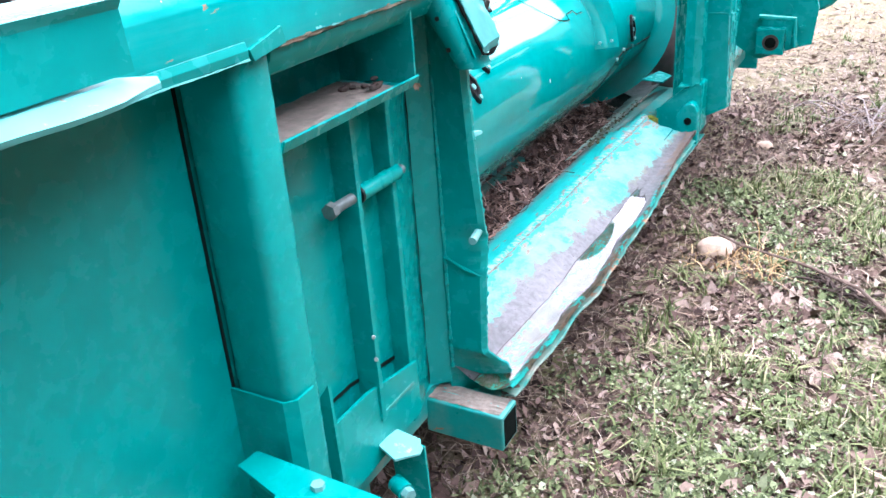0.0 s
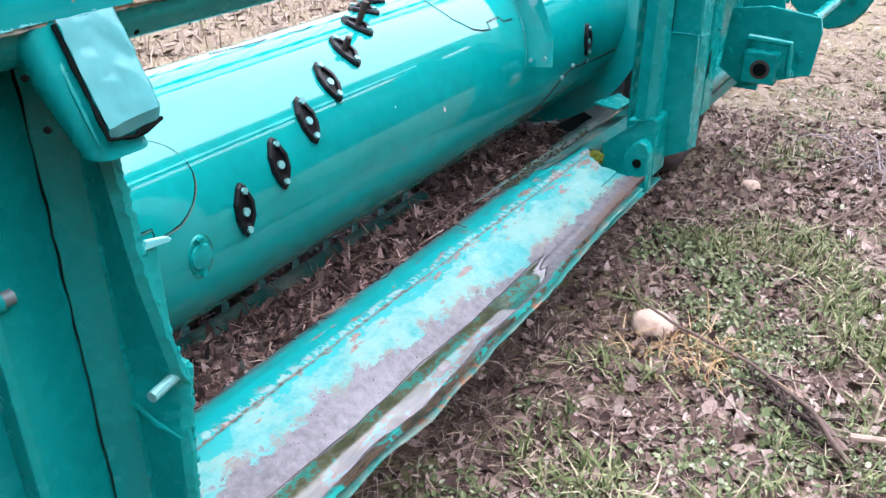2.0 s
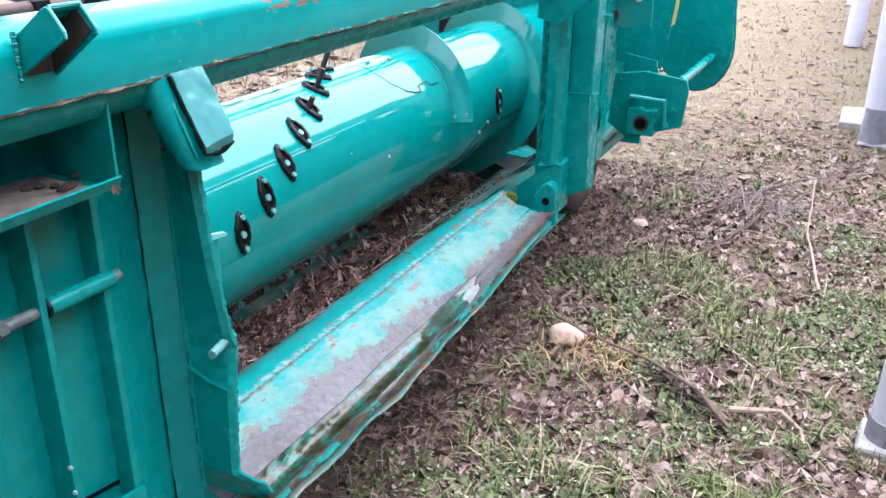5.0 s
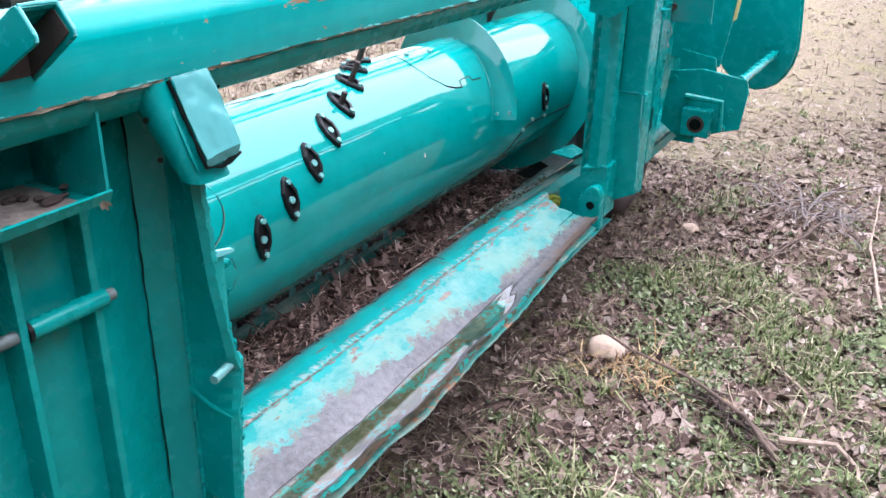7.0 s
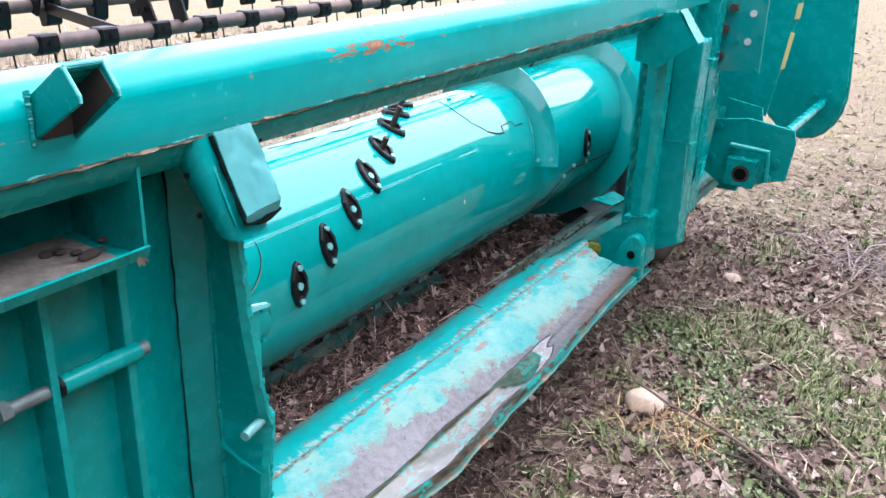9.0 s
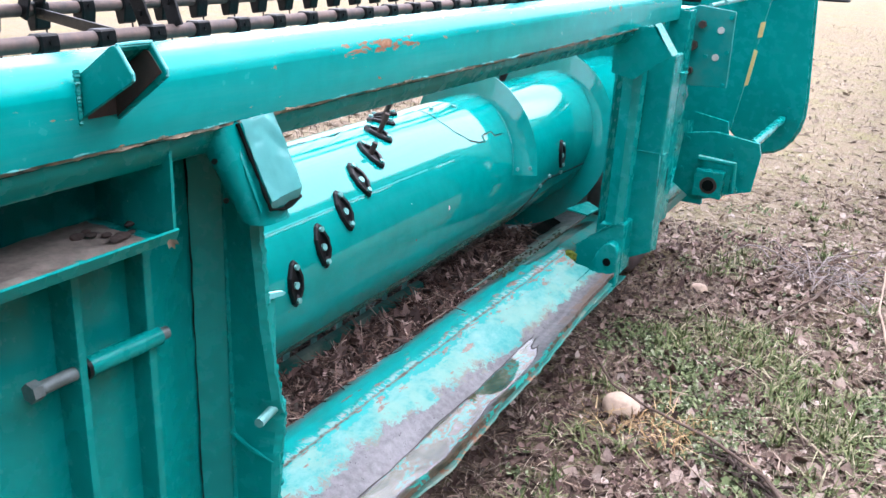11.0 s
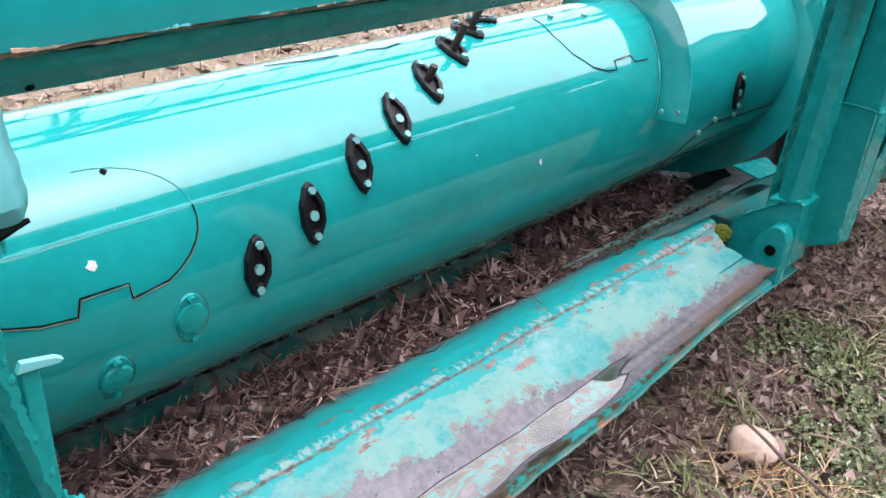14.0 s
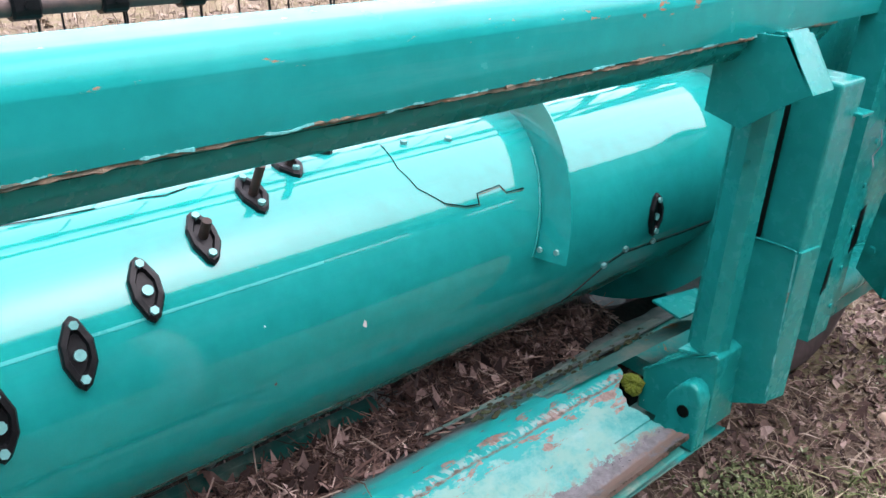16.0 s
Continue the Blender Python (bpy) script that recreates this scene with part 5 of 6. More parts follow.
def finger_guide(y, a, lean=0.0, finger=False):
    """A black rhombic guide plate with two bolts, and the finger's end in its middle."""
    def at(s, q, r):
        # s along the circumference, q along the axis, both in metres
        c, w = math.cos(radians(lean)), math.sin(radians(lean))
        return on_drum(y + q * c - s * w, a + math.degrees((s * c + q * w) / AR), r)

    half, wide = 0.052, 0.023
    out = [(half, 0.0), (half * 0.86, wide * 0.42), (half * 0.3, wide), (-half * 0.3, wide), (-half * 0.86, wide * 0.42), (-half, 0.0), (-half * 0.86, -wide * 0.42), (-half * 0.3, -wide), (half * 0.3, -wide), (half * 0.86, -wide * 0.42)]
    bm = bmesh.new()
    layers = []
    for r, k in ((AR - 0.002, 1.0), (AR + 0.007, 1.0), (AR + 0.0105, 0.90), (AR + 0.0105, 0.62), (AR + 0.003, 0.54)):
        layers.append([bm.verts.new(at(s * k, q * k, r)) for s, q in out])
    for l0, l1 in zip(layers, layers[1:]):
        for i in range(len(out)):
            j = (i + 1) % len(out)
            bm.faces.new((l0[i], l0[j], l1[j], l1[i]))
    bm.faces.new(layers[-1])
    g = part("finger_guide", bm, M_BLACK, auger, "black rhombic finger guide")
    nrm = (on_drum(y, a, 1.0) - on_drum(y, a, 0.5)).normalized()
    for s in (0.037, -0.037):
        part("bolt", hexbolt(at(s, 0, AR + 0.004), nrm, 0.0068, 0.012), M_TEALBOLT, g)
    if finger:
        tip = at(0.0, 0.0, AR - 0.01)
        part("finger", rod([tip, tip + Vector((0.10, 0.02, 0.25)).normalized() * finger], 0.008, 10), M_RUST, g, "rusty finger rod", smooth=True)
    else:
        part("finger_end", hexbolt(at(-0.004, 0.001, AR - 0.002), nrm, 0.0085, 0.010, sides=10), M_TEALBOLT, g)


for k, (y, a) in enumerate(((1.761, 9.0), (1.877, 21.2), (1.995, 33.9), (2.113, 47.3), (2.231, 60.4), (2.354, 75.3), (2.464, 90.2), (2.569, 103.7))):
    finger_guide(y, a, -6.0, (0, 0, 0, 0, 0.045, 0.075, 0.12, 0)[k])
finger_guide(3.304, 6.3, -6.0)


def blank(y, a):
    """A painted blanking plate over an unused finger hole."""
    bm = bmesh.new()
    ring0, ring1 = [], []
    for k in range(24):
        t = k * math.tau / 24
        s, q = 0.042 * math.sin(t), 0.027 * math.cos(t)
        ring0.append(bm.verts.new(on_drum(y + q, a + math.degrees(s / AR), AR - 0.001)))
        ring1.append(bm.verts.new(on_drum(y + q * 0.93, a + math.degrees(s * 0.93 / AR), AR + 0.0035)))
    for k in range(24):
        bm.faces.new((ring0[k], ring0[(k + 1) % 24], ring1[(k + 1) % 24], ring1[k]))
    bm.faces.new(ring1)
    p = part("blank_plate", bm, M_PAINT, auger, "teal blanking plate")
    boss = bmesh.new()
    rim = []
    for r, k in ((AR + 0.002, 1.0), (AR + 0.0075, 0.94), (AR + 0.0085, 0.84)):
        rim.append([boss.verts.new(on_drum(y + 0.025 * k * math.cos(i * math.tau / 24), a + math.degrees(0.025 * k * math.sin(i * math.tau / 24) / AR), r)) for i in range(24)])
    for r0, r1 in zip(rim, rim[1:]):
        for i in range(24):
            boss.faces.new((r0[i], r0[(i + 1) % 24], r1[(i + 1) % 24], r1[i]))
    boss.faces.new(rim[-1])
    part("boss", boss, M_PAINT, p, smooth=True)
    part("plate_rust", ribbon([(y + 0.029 * math.cos(t), a + math.degrees(0.045 * math.sin(t) / AR)) for t in np.linspace(-2.2, 0.9, 20)], 0.0006, AR + 0.0002), M_SCRAPE, p, "thin rusty rim")
    nrm = (on_drum(y, a, 1.0) - on_drum(y, a, 0.5)).normalized()
    for s in (0.034, -0.034):
        part("bolt", hexbolt(on_drum(y, a + math.degrees(s / AR), AR + 0.002), nrm, 0.0062, 0.010), M_PAINT, p)


blank(1.642, -1.0)
blank(1.522, -14.4)


def flight(y0, a0, a1, pitch, outer, name="flight"):
    """Helical flighting: y grows with the angle."""
    bm = bmesh.new()
    n = max(8, int(abs(a1 - a0) / 4))
    rows = []
    for i in range(n + 1):
        a = a0 + (a1 - a0) * i / n
        y = y0 + pitch * (a - a0) / 360
        rows.append([bm.verts.new(on_drum(y + d, a, r)) for r, d in ((AR - 0.004, 0), (outer, 0.0), (outer, 0.004), (AR - 0.004, 0.004))])
    for r0, r1 in zip(rows, rows[1:]):
        for k in range(4):
            bm.faces.new((r0[k], r0[(k + 1) % 4], r1[(k + 1) % 4], r1[k]))
    bm.faces.new(rows[0])
    bm.faces.new(rows[-1][::-1])
    part(name, bm, M_DRUM, auger, "spiral steel flight", smooth=True)


flight(2.885, 9.0, 9.0 + 360 * 2.05, 0.75, 0.3315)
part("flight_weld", weld_bead([on_drum(2.879 + 0.75 * (a - 9.0) / 360, a, AR + 0.002) for a in range(9, 62, 2)], 0.0022, 61.0), M_PAINT, auger)
for y, r in ((2.884, 0.268), (2.884, 0.312)):
    part("flight_bolt", hexbolt(on_drum(y, 13.5, r), (0, -1, 0), 0.006, 0.006), M_TEALBOLT, auger)
for y, a in ((2.722, 85.8), (2.818, 79.8), (3.203, -7.5), (3.313, -9.8), (3.133, -12.7)):
    part("drum_bolt", hexbolt(on_drum(y, a, AR - 0.001), on_drum(y, a, 1.0) - on_drum(y, a, 0.5), 0.0075, 0.008), M_TEALBOLT, auger)
low_edge = [(3.603, -15.6), (3.453, -14.4), (3.309, -12.1), (3.203, -10.4), (3.143, -13.8), (3.093, -21.5), (3.049, -30.3), (2.993, -37.4)]
part("lap_edge", ribbon(low_edge, 0.0024), M_GAP, the_drum, "dark edge of a bolted lap sheet")
part("lap_rust", ribbon([(y, a + 1.2) for y, a in low_edge], 0.0009, AR + 0.0003), M_RUST, the_drum, "rusty rim of the lap sheet")
flight(1.25, -160.0, -160.0 - 360 * 2.4, 0.75, 0.3315)


# ---- the reel in front of the header ----
reel = thing("pickup_reel", (-1.9, 1.8, 0.0), "black pick-up reel with rusty tine tubes", "reel")


def tine_bar(x, z, y0, y1, step, hang):
    tube = part("tine_tube", rod([(x, y0, z), (x, y1, z)], 0.0165, 14), M_TUBE, reel, "rust-brown tine tube", smooth=True)
    y = y0 + 0.05
    while y < y1 - 0.02:
        prof = [(x - 0.022, z + 0.018), (x + 0.020, z + 0.020), (x + 0.025, z - 0.008), (x + 0.018, z - hang), (x - 0.012, z - hang - 0.006), (x - 0.024, z - 0.012)]
        part("tine_clamp", prism(prof, "y", y, y + 0.046, 0.004, seg=1), M_BLACK, tube)
        part("clamp_screw", hexbolt((x + 0.022, y + 0.023, z + 0.004), (1, 0, 0.1), 0.006, 0.005), M_BLACK, tube)
        part("tine", rod([(x + 0.005, y + 0.040, z - hang), (x + 0.02, y + 0.042, z - hang - 0.14)], 0.0028, 5), M_BLACK, tube)
        y += step
    return tube


tine_bar(-1.42, 1.18, 0.4775, 4.4, 0.1433, 0.020)
tine_bar(-1.90, 1.187, 0.535, 4.4, 0.1433, 0.050)


def spider_arm(a, b, y0, y1):
    """Flat bolted arm from a tine tube up to the reel's shaft."""
    d = (Vector(b) - Vector(a)).normalized() * 1.0
    n = Vector((-d.y, d.x)) * 0.02
    poly = [(a[0] + n.x, a[1] + n.y), (a[0] - n.x, a[1] - n.y), (b[0] - n.x, b[1] - n.y), (b[0] + n.x, b[1] + n.y)]
    bm = prism(poly, "y", y0, y0 + 0.007, 0.001)
    if y1 != y0:
        for v in bm.verts:
            v.co.y += (y1 - y0) * (v.co.z - a[1]) / (b[1] - a[1])
    arm = part("spider_arm", bm, M_BLACK, reel)
    for k in (0.10, 0.22, 0.34):
        p = Vector(a).lerp(Vector(b), k)
        part("arm_bolt", hexbolt((p.x, y0 + (y1 - y0) * k, p.y), (0, -1, 0), 0.007, 0.006), M_BLACK, arm)


for near, far in ((1.83, 1.89), (4.2, 4.26)):
    spider_arm((-1.42, 1.165), (-1.68, 1.74), near, near)
    spider_arm((-1.41, 1.19), (-1.68, 1.74), near + 0.07, near + 0.14)
    spider_arm((-1.90, 1.165), (-1.70, 1.74), far, far)
    spider_arm((-1.89, 1.17), (-1.70, 1.74), far - 0.05, far - 0.02)
    part("hub_plate", prism([(-1.75, 1.70), (-1.65, 1.70), (-1.65, 1.80), (-1.75, 1.80)], "y", near + 0.02, near + 0.03, 0.004), M_BLACK, reel)
part("brace", bent([(-1.895, 1.885), (-1.44, 1.75)], 0.006, "z", 1.168, 1.194), M_BLACK, reel)
part("reel_shaft", rod([(-1.70, 0.5, 1.75), (-1.70, 4.46, 1.75)], 0.03, 14), M_RUST, reel)
part("reel_arm", box(-1.80, -0.70, 4.42, 4.46, 1.19, 1.25, 0.004), M_BLACK, reel)
part("reel_stand", box(-1.75, -1.66, 4.42, 4.46, 0.36, 1.78, 0.004), M_BLACK, reel)


# ---- white structure at the path's side ----
def white_post(x, y, lean, r, group, foot):
    p = thing("white_post", (x, y, 0.0), "pale grey-white painted steel post" + (" on a concrete foot" if foot else " standing in dry grass"), "post", group)
    part("shaft", rod([(x, y, 0.0), (x + lean * 0.4, y + 0.02, 0.9), (x + lean * 0.8, y + 0.04, 1.8)], r, 18), M_WHITE, p, smooth=True)
    if foot:
        part("collar", rod([(x, y, 0.02), (x + 0.002, y, 0.10 if y < 4 else 0.24)], r + 0.004, 18), M_COLLAR, p, "grey scuffed collar", smooth=True)
        b = box(x - 0.085, x + 0.085, y - 0.085, y + 0.085, -0.04, 0.035, 0.012, 2)
        for v in b.verts:
            v.co += 0.02 * Vector((wobble(*(v.co * 9)), wobble(*(v.co * 11)), 0))
        part("foot", b, M_CONCRETE, p, "rough concrete foot")


for x, y, lean, r, foot in ((0.530, 2.66, 0.05, 0.066, True), (0.425, 6.0, -0.05, 0.078, True), (0.175, 9.9, 0.04, 0.085, False), (0.055, 13.4, 0.03, 0.08, False)):
    white_post(x, y, lean, r, "posts along the yard", foot)
part_wall = box(0.60, 0.64, 5.4, 16.0, 0.05, 1.6, 0.004)
solo("wall_east", part_wall, M_WHITE, (0.68, 5.2, 0.0), "white-painted sheet wall behind the posts", "wall", kind="structure")
slab = box(0.22, 0.42, 6.3, 6.75, -0.02, 0.07, 0.01)
for v in slab.verts:
    v.co += 0.015 * Vector((wobble(*(v.co * 7)), wobble(*(v.co * 6)), wobble(*(v.co * 9))))
solo("concrete_slab", slab, M_CONCRETE, (0.3, 6.5, 0.0), "broken pale concrete slab lying on the ground", "slab")


# ---- stone, branches, tyre ----
def boulder(x, y, r, label):
    bm = bmesh.new()
    bmesh.ops.create_icosphere(bm, subdivisions=4, radius=r)
    for v in bm.verts:
        v.co *= 1 + 0.22 * wobble(*(v.co * 14)) + 0.05 * wobble(*(v.co * 45)) + 0.02 * wobble(*(v.co * 120))
        h = r * 0.7 + 0.5 * (v.co.z - r * 0.7) if v.co.z > r * 0.7 else v.co.z
        v.co = Vector((v.co.x * 1.1 + x, v.co.y * 0.92 + y, h * 0.85 + r * 0.12 + 0.12 * v.co.x))
    solo("field_stone", bm, M_STONE, (x, y, 0.0), label, "stone", smooth=True)


boulder(-0.485, 2.85, 0.058, "rounded pale tan stone lying in dead leaves")
boulder(-0.52, 4.03, 0.036, "small tan stone half sunk in the grass")


def branch(path, r, mat, label, name="branch"):
    bm = bmesh.new()
    dense = []
    pts = [Vector(p) for p in path]
    for a, b in zip(pts, pts[1:]):
        k = max(2, int((b - a).length / 0.03))
        dense += [a.lerp(b, i / k) for i in range(k)]
    dense.append(pts[-1])
    dense = [p + 0.008 * Vector((wobble(p.x * 12, p.y * 12, 1), wobble(p.x * 12, p.y * 12, 5), 0.4 * wobble(p.x * 9, p.y * 9, 9))) for p in dense]
    rod(dense, r, 7, bm, taper=0.45)
    b = path[len(path) // 2]
    solo(name, bm, mat, (b[0], b[1], 0.0), label, "branch", smooth=True)


branch([(0.12, 2.50, 0.035), (0.0, 2.62, 0.06), (-0.19, 2.76, 0.05), (-0.38, 2.79, 0.070), (-0.50, 2.80, 0.105), (-0.60, 2.90, 0.135), (-0.68, 3.02, 0.13), (-0.78, 3.16, 0.05)], 0.0060, M_BARK, "dark thin fallen branch across the stone")
branch([(0.10, 2.56, 0.012), (0.03, 2.63, 0.022), (-0.03, 2.69, 0.012)], 0.017, M_BARK, "rotting dark bark piece among the leaves")
branch([(0.10, 2.60, 0.035), (0.24, 2.64, 0.045), (0.30, 2.60, 0.02), (0.31, 2.55, 0.012)], 0.010, M_DEADWOOD, "bleached forked stick on the ground")
branch([(-0.20, 3.75, 0.02), (-0.05, 4.1, 0.06), (0.05, 4.5, 0.10), (0.16, 4.62, 0.05)], 0.005, M_BARK, "grey dry twig standing up in the grass")
branch([(-0.35, 4.1, 0.02), (-0.15, 4.5, 0.05), (0.10, 4.9, 0.06), (0.3, 5.2, 0.02)], 0.005, M_BARK, "long thin dead branch on the ground")
branch([(0.28, 3.6, 0.03), (0.20, 3.95, 0.12), (0.18, 4.3, 0.22)], 0.006, M_DEADWOOD, "pale dry stalk leaning in the grass")
branch([(-1.10, 1.66, 0.362), (-1.02, 1.76, 0.366), (-0.97, 1.86, 0.358)], 0.011, M_BARK, "short stick on the leaves in the trough", "stick")

rot = thing("rotten_wood", (0.02, 2.66, 0.0), "heap of dark rotten bark and broken twigs", "wood")
rw = random.Random(83)
for k in range(34):
    t = rw.random()
    x0, y0 = 0.07 - 0.26 * t + rw.gauss(0, 0.022), 2.55 + 0.26 * t + rw.gauss(0, 0.022)
    a, ln = rw.uniform(-1.3, 0.6) + (math.pi if rw.random() < 0.5 else 0.0), rw.uniform(0.03, 0.13)
    z0, up = ground_z(x0, y0), rw.uniform(0.0, 0.03)
    path = [(x0 + ln * q * math.cos(a + 0.5 * q * rw.uniform(-1, 1)), y0 + ln * q * math.sin(a), z0 + 0.006 + up * (1 - abs(2 * q - 1)) + 0.012 * rw.random()) for q in (0.0, 0.35, 0.7, 1.0)]
    part("bark_piece", rod(path, rw.uniform(0.002, 0.0065), 6, taper=rw.uniform(0.3, 0.8)), M_ROT, rot)
# thin broken stalks strewn about, long enough to be told apart
for k in range(16):
    x0, y0 = rw.uniform(-0.45, 0.35), rw.uniform(1.5, 4.2)
    a, ln = rw.uniform(0, math.tau), rw.uniform(0.12, 0.32)
    branch([(x0 + ln * q * math.cos(a + 0.5 * q), y0 + ln * q * math.sin(a + 0.5 * q), ground_z(x0, y0) + 0.010 + 0.02 * q * (1 - q) * 4) for q in (0.0, 0.4, 0.8, 1.0)], rw.uniform(0.0018, 0.0035), M_DEADWOOD if k % 3 else M_BARK, "thin dry broken stalk lying on the ground", "stalk")

branch([(-0.945, 2.41, 0.388), (-0.915, 2.402, 0.410), (-0.88, 2.410, 0.420), (-0.842, 2.395, 0.424)], 0.0022, M_BARK, "thin dark dry stalk hooked over the sill's inner edge", "stalk")
dead = bmesh.new()
for k in range(3):
    a = k * 0.9 - 0.7
    tip = Vector((-0.637 + 0.002 * k, 1.130 + 0.009 * math.sin(a), 1.052 - 0.010 * math.cos(a)))
    root = Vector((-0.6405, 1.129, 1.056))
    side = Vector((0.002, 0.003 * math.cos(a), 0.003 * math.sin(a)))
    q = [dead.verts.new(v) for v in (root, root.lerp(tip, 0.5) + side, tip, root.lerp(tip, 0.5) - side)]
    dead.faces.new(q)
bmesh.ops.solidify(dead, geom=dead.faces[:], thickness=0.0012)
solo("dead_leaf", dead, M_LEAF_F, (-0.640, 1.129, 1.05), "curled dry pinkish leaf caught under the shelf", "leaf")

tyre = bmesh.new()
for i in range(40):
    for k in range(28):
        a, b = i * math.tau / 40, k * math.tau / 28
        rr = 0.25 + 0.085 * math.cos(b) + (0.010 if k % 4 < 2 else 0)
        tyre.verts.new((-0.90 + 0.10 * math.sin(b), 4.06 + rr * math.cos(a), 0.335 + rr * math.sin(a)))
tyre.verts.ensure_lookup_table()
for i in range(40):
    for k in range(28):
        q = [i * 28 + k, i * 28 + (k + 1) % 28, ((i + 1) % 40) * 28 + (k + 1) % 28, ((i + 1) % 40) * 28 + k]
        tyre.faces.new([tyre.verts[j] for j in q])


# ---- leaves, grass and twigs ----
def leaf_swarm(places, sizes, seed, flat=0.5, wide=0.5):
    rnd = np.random.RandomState(seed)
    verts, faces = [], []
    for (x, y, z), s in zip(places, sizes):
        a = rnd.uniform(0, math.tau)
        tilt, rollx = rnd.normal(0, flat * 0.55), rnd.normal(0, flat * 0.55)
        curl = rnd.uniform(0.05, 0.45)
        ca, sa = math.cos(a), math.sin(a)
        w = wide * rnd.uniform(0.7, 1.3)
        base = len(verts)
        for u, v in ((-0.5, 0.0), (-0.15, -0.5 * w), (-0.15, 0.0), (-0.15, 0.5 * w), (0.22, -0.42 * w), (0.22, 0.0), (0.22, 0.42 * w), (0.55, 0.0)):
            h = curl * (abs(v) * 0.9 + (u * u) * 0.8) + tilt * u + rollx * v
            verts.append((x + s * (u * ca - v * sa), y + s * (u * sa + v * ca), z + s * (h + 0.05)))
        for f in ((0, 1, 2), (0, 2, 3), (1, 4, 5, 2), (2, 5, 6, 3), (4, 7, 5), (5, 7, 6)):
            faces.append(tuple(base + i for i in f))
    return verts, faces


def blade_swarm(places, heights, seed, width=0.004, spread=0.6):
    rnd = np.random.RandomState(seed)
    verts, faces = [], []
    for (x, y, z), h in zip(places, heights):
        a = rnd.uniform(0, math.tau)
        lean = abs(rnd.normal(0, spread)) + 0.1
        dx, dy = math.cos(a), math.sin(a)
        w = width * rnd.uniform(0.6, 1.4)
        base = len(verts)
        for t, ww in ((0, 1.0), (0.5, 0.8), (1.0, 0.1)):
            r = h * lean * t * t
            zz = h * t * (1 - 0.35 * lean * t)
            for s in (-1, 1):
                verts.append((x + dx * r - dy * s * w * ww, y + dy * r + dx * s * w * ww, z + max(zz, 0.004)))
        faces += [(base, base + 1, base + 3, base + 2), (base + 2, base + 3, base + 5, base + 4)]
    return verts, faces


def twig_swarm(places, lengths, seed, radius=0.0022, tilt=0.12):
    rnd = np.random.RandomState(seed)
    verts, faces = [], []
    for (x, y, z), ln in zip(places, lengths):
        a, b = rnd.uniform(0, math.tau), rnd.normal(0, tilt)
        d = np.array([math.cos(a), math.sin(a), b])
        s = np.array([-d[1], d[0], 0])
        r = radius * rnd.uniform(0.5, 1.5)
        bend = rnd.normal(0, 0.12) * ln
        base = len(verts)
        for t in (-0.5, 0.0, 0.5):
            c = np.array([x, y, z + r + 0.004]) + d * ln * t + s * bend * (1 - 4 * t * t)
            k = r * (1.2 - 0.7 * (t + 0.5))
            verts += [tuple(c + s * k), tuple(c - s * k * 0.5 + np.array([0, 0, k])), tuple(c - s * k * 0.5 - np.array([0, 0, k]))]
        for q in (0, 3):
            for k in range(3):
                faces.append((base + q + k, base + q + (k + 1) % 3, base + q + 3 + (k + 1) % 3, base + q + 3 + k))
    return verts, faces


def scatter(count, x0, x1, y0, y1, seed, keep=None, near=None):
    rnd = np.random.RandomState(seed)
    out = []
    while len(out) < count:
        x, y = rnd.uniform(x0, x1), rnd.uniform(y0, y1)
        if near is not None:
            y = y0 + (y1 - y0) * rnd.uniform(0, 1) ** near
        if keep is None or rnd.uniform() < keep(x, y):
            out.append((x, y, ground_z(x, y)))
    return out


GREEN_SPOTS = ((-0.40, 2.60, 0.22), (-0.20, 2.45, 0.22), (-0.08, 3.08, 0.22), (-0.37, 1.75, 0.22), (-0.20, 2.10, 0.30), (-0.16, 3.48, 0.24), (-0.05, 1.80, 0.30), (-0.48, 4.35, 0.20), (-0.52, 3.35, 0.16), (0.10, 3.2, 0.22))


def greenness(x, y):
    g = noise.noise(Vector((x * 2.1, y * 2.1, 20.0))) + 0.6 * noise.noise(Vector((x * 5.3, y * 5.3, 31.0)))
    spot = max(math.exp(-((x - a) ** 2 + (y - b) ** 2) / (r * r)) for a, b, r in GREEN_SPOTS)
    bare = min(1.0, max(0.0, (x + 0.66) / 0.22))
    far = min(1.0, max(0.12, (6.5 - y) / 3.0))
    return max(0.0, min(1.0, g * 1.3 + 0.12 + 0.75 * spot)) * bare * far


def soft_edge(x, y):
    return 1.0 if x < 0.75 else max(0.0, 1 - (x - 0.75) * 2)


def tufts(centres, lo, hi, sd, seed):
    """Points drawn together round each centre."""
    rnd = np.random.RandomState(seed)
    out = []
    for x, y, z in centres:
        k = rnd.uniform(0.5, 1.5)
        for _ in range(rnd.randint(lo, hi)):
            a, b = x + rnd.normal(0, sd * k), y + rnd.normal(0, sd * k)
            out.append((a, b, ground_z(a, b)))
    return out


rnd0 = np.random.RandomState(3)
p = scatter(24000, -0.75, 1.2, 1.0, 6.5, 11, lambda x, y: (1.0 - 0.35 * greenness(x, y)) * soft_edge(x, y) * min(1.0, max(0.12, (x + 0.55) / 0.4)) * min(1.0, (6.6 - y) / 2.2), near=1.35)
v, f = leaf_swarm(p, np.minimum(rnd0.gamma(2.0, 0.0095, len(p)) + 0.007, 0.055), 12, 1.0, 0.55)
swarm("fallen_leaves", v, f, M_LEAF_G, "brown and pale pink dead leaves scattered on the ground", "leaves")
p = scatter(20000, -1.3, 0.1, 1.0, 5.0, 41, lambda x, y: min(1.0, max(0.0, (0.1 - x) / 0.35)))
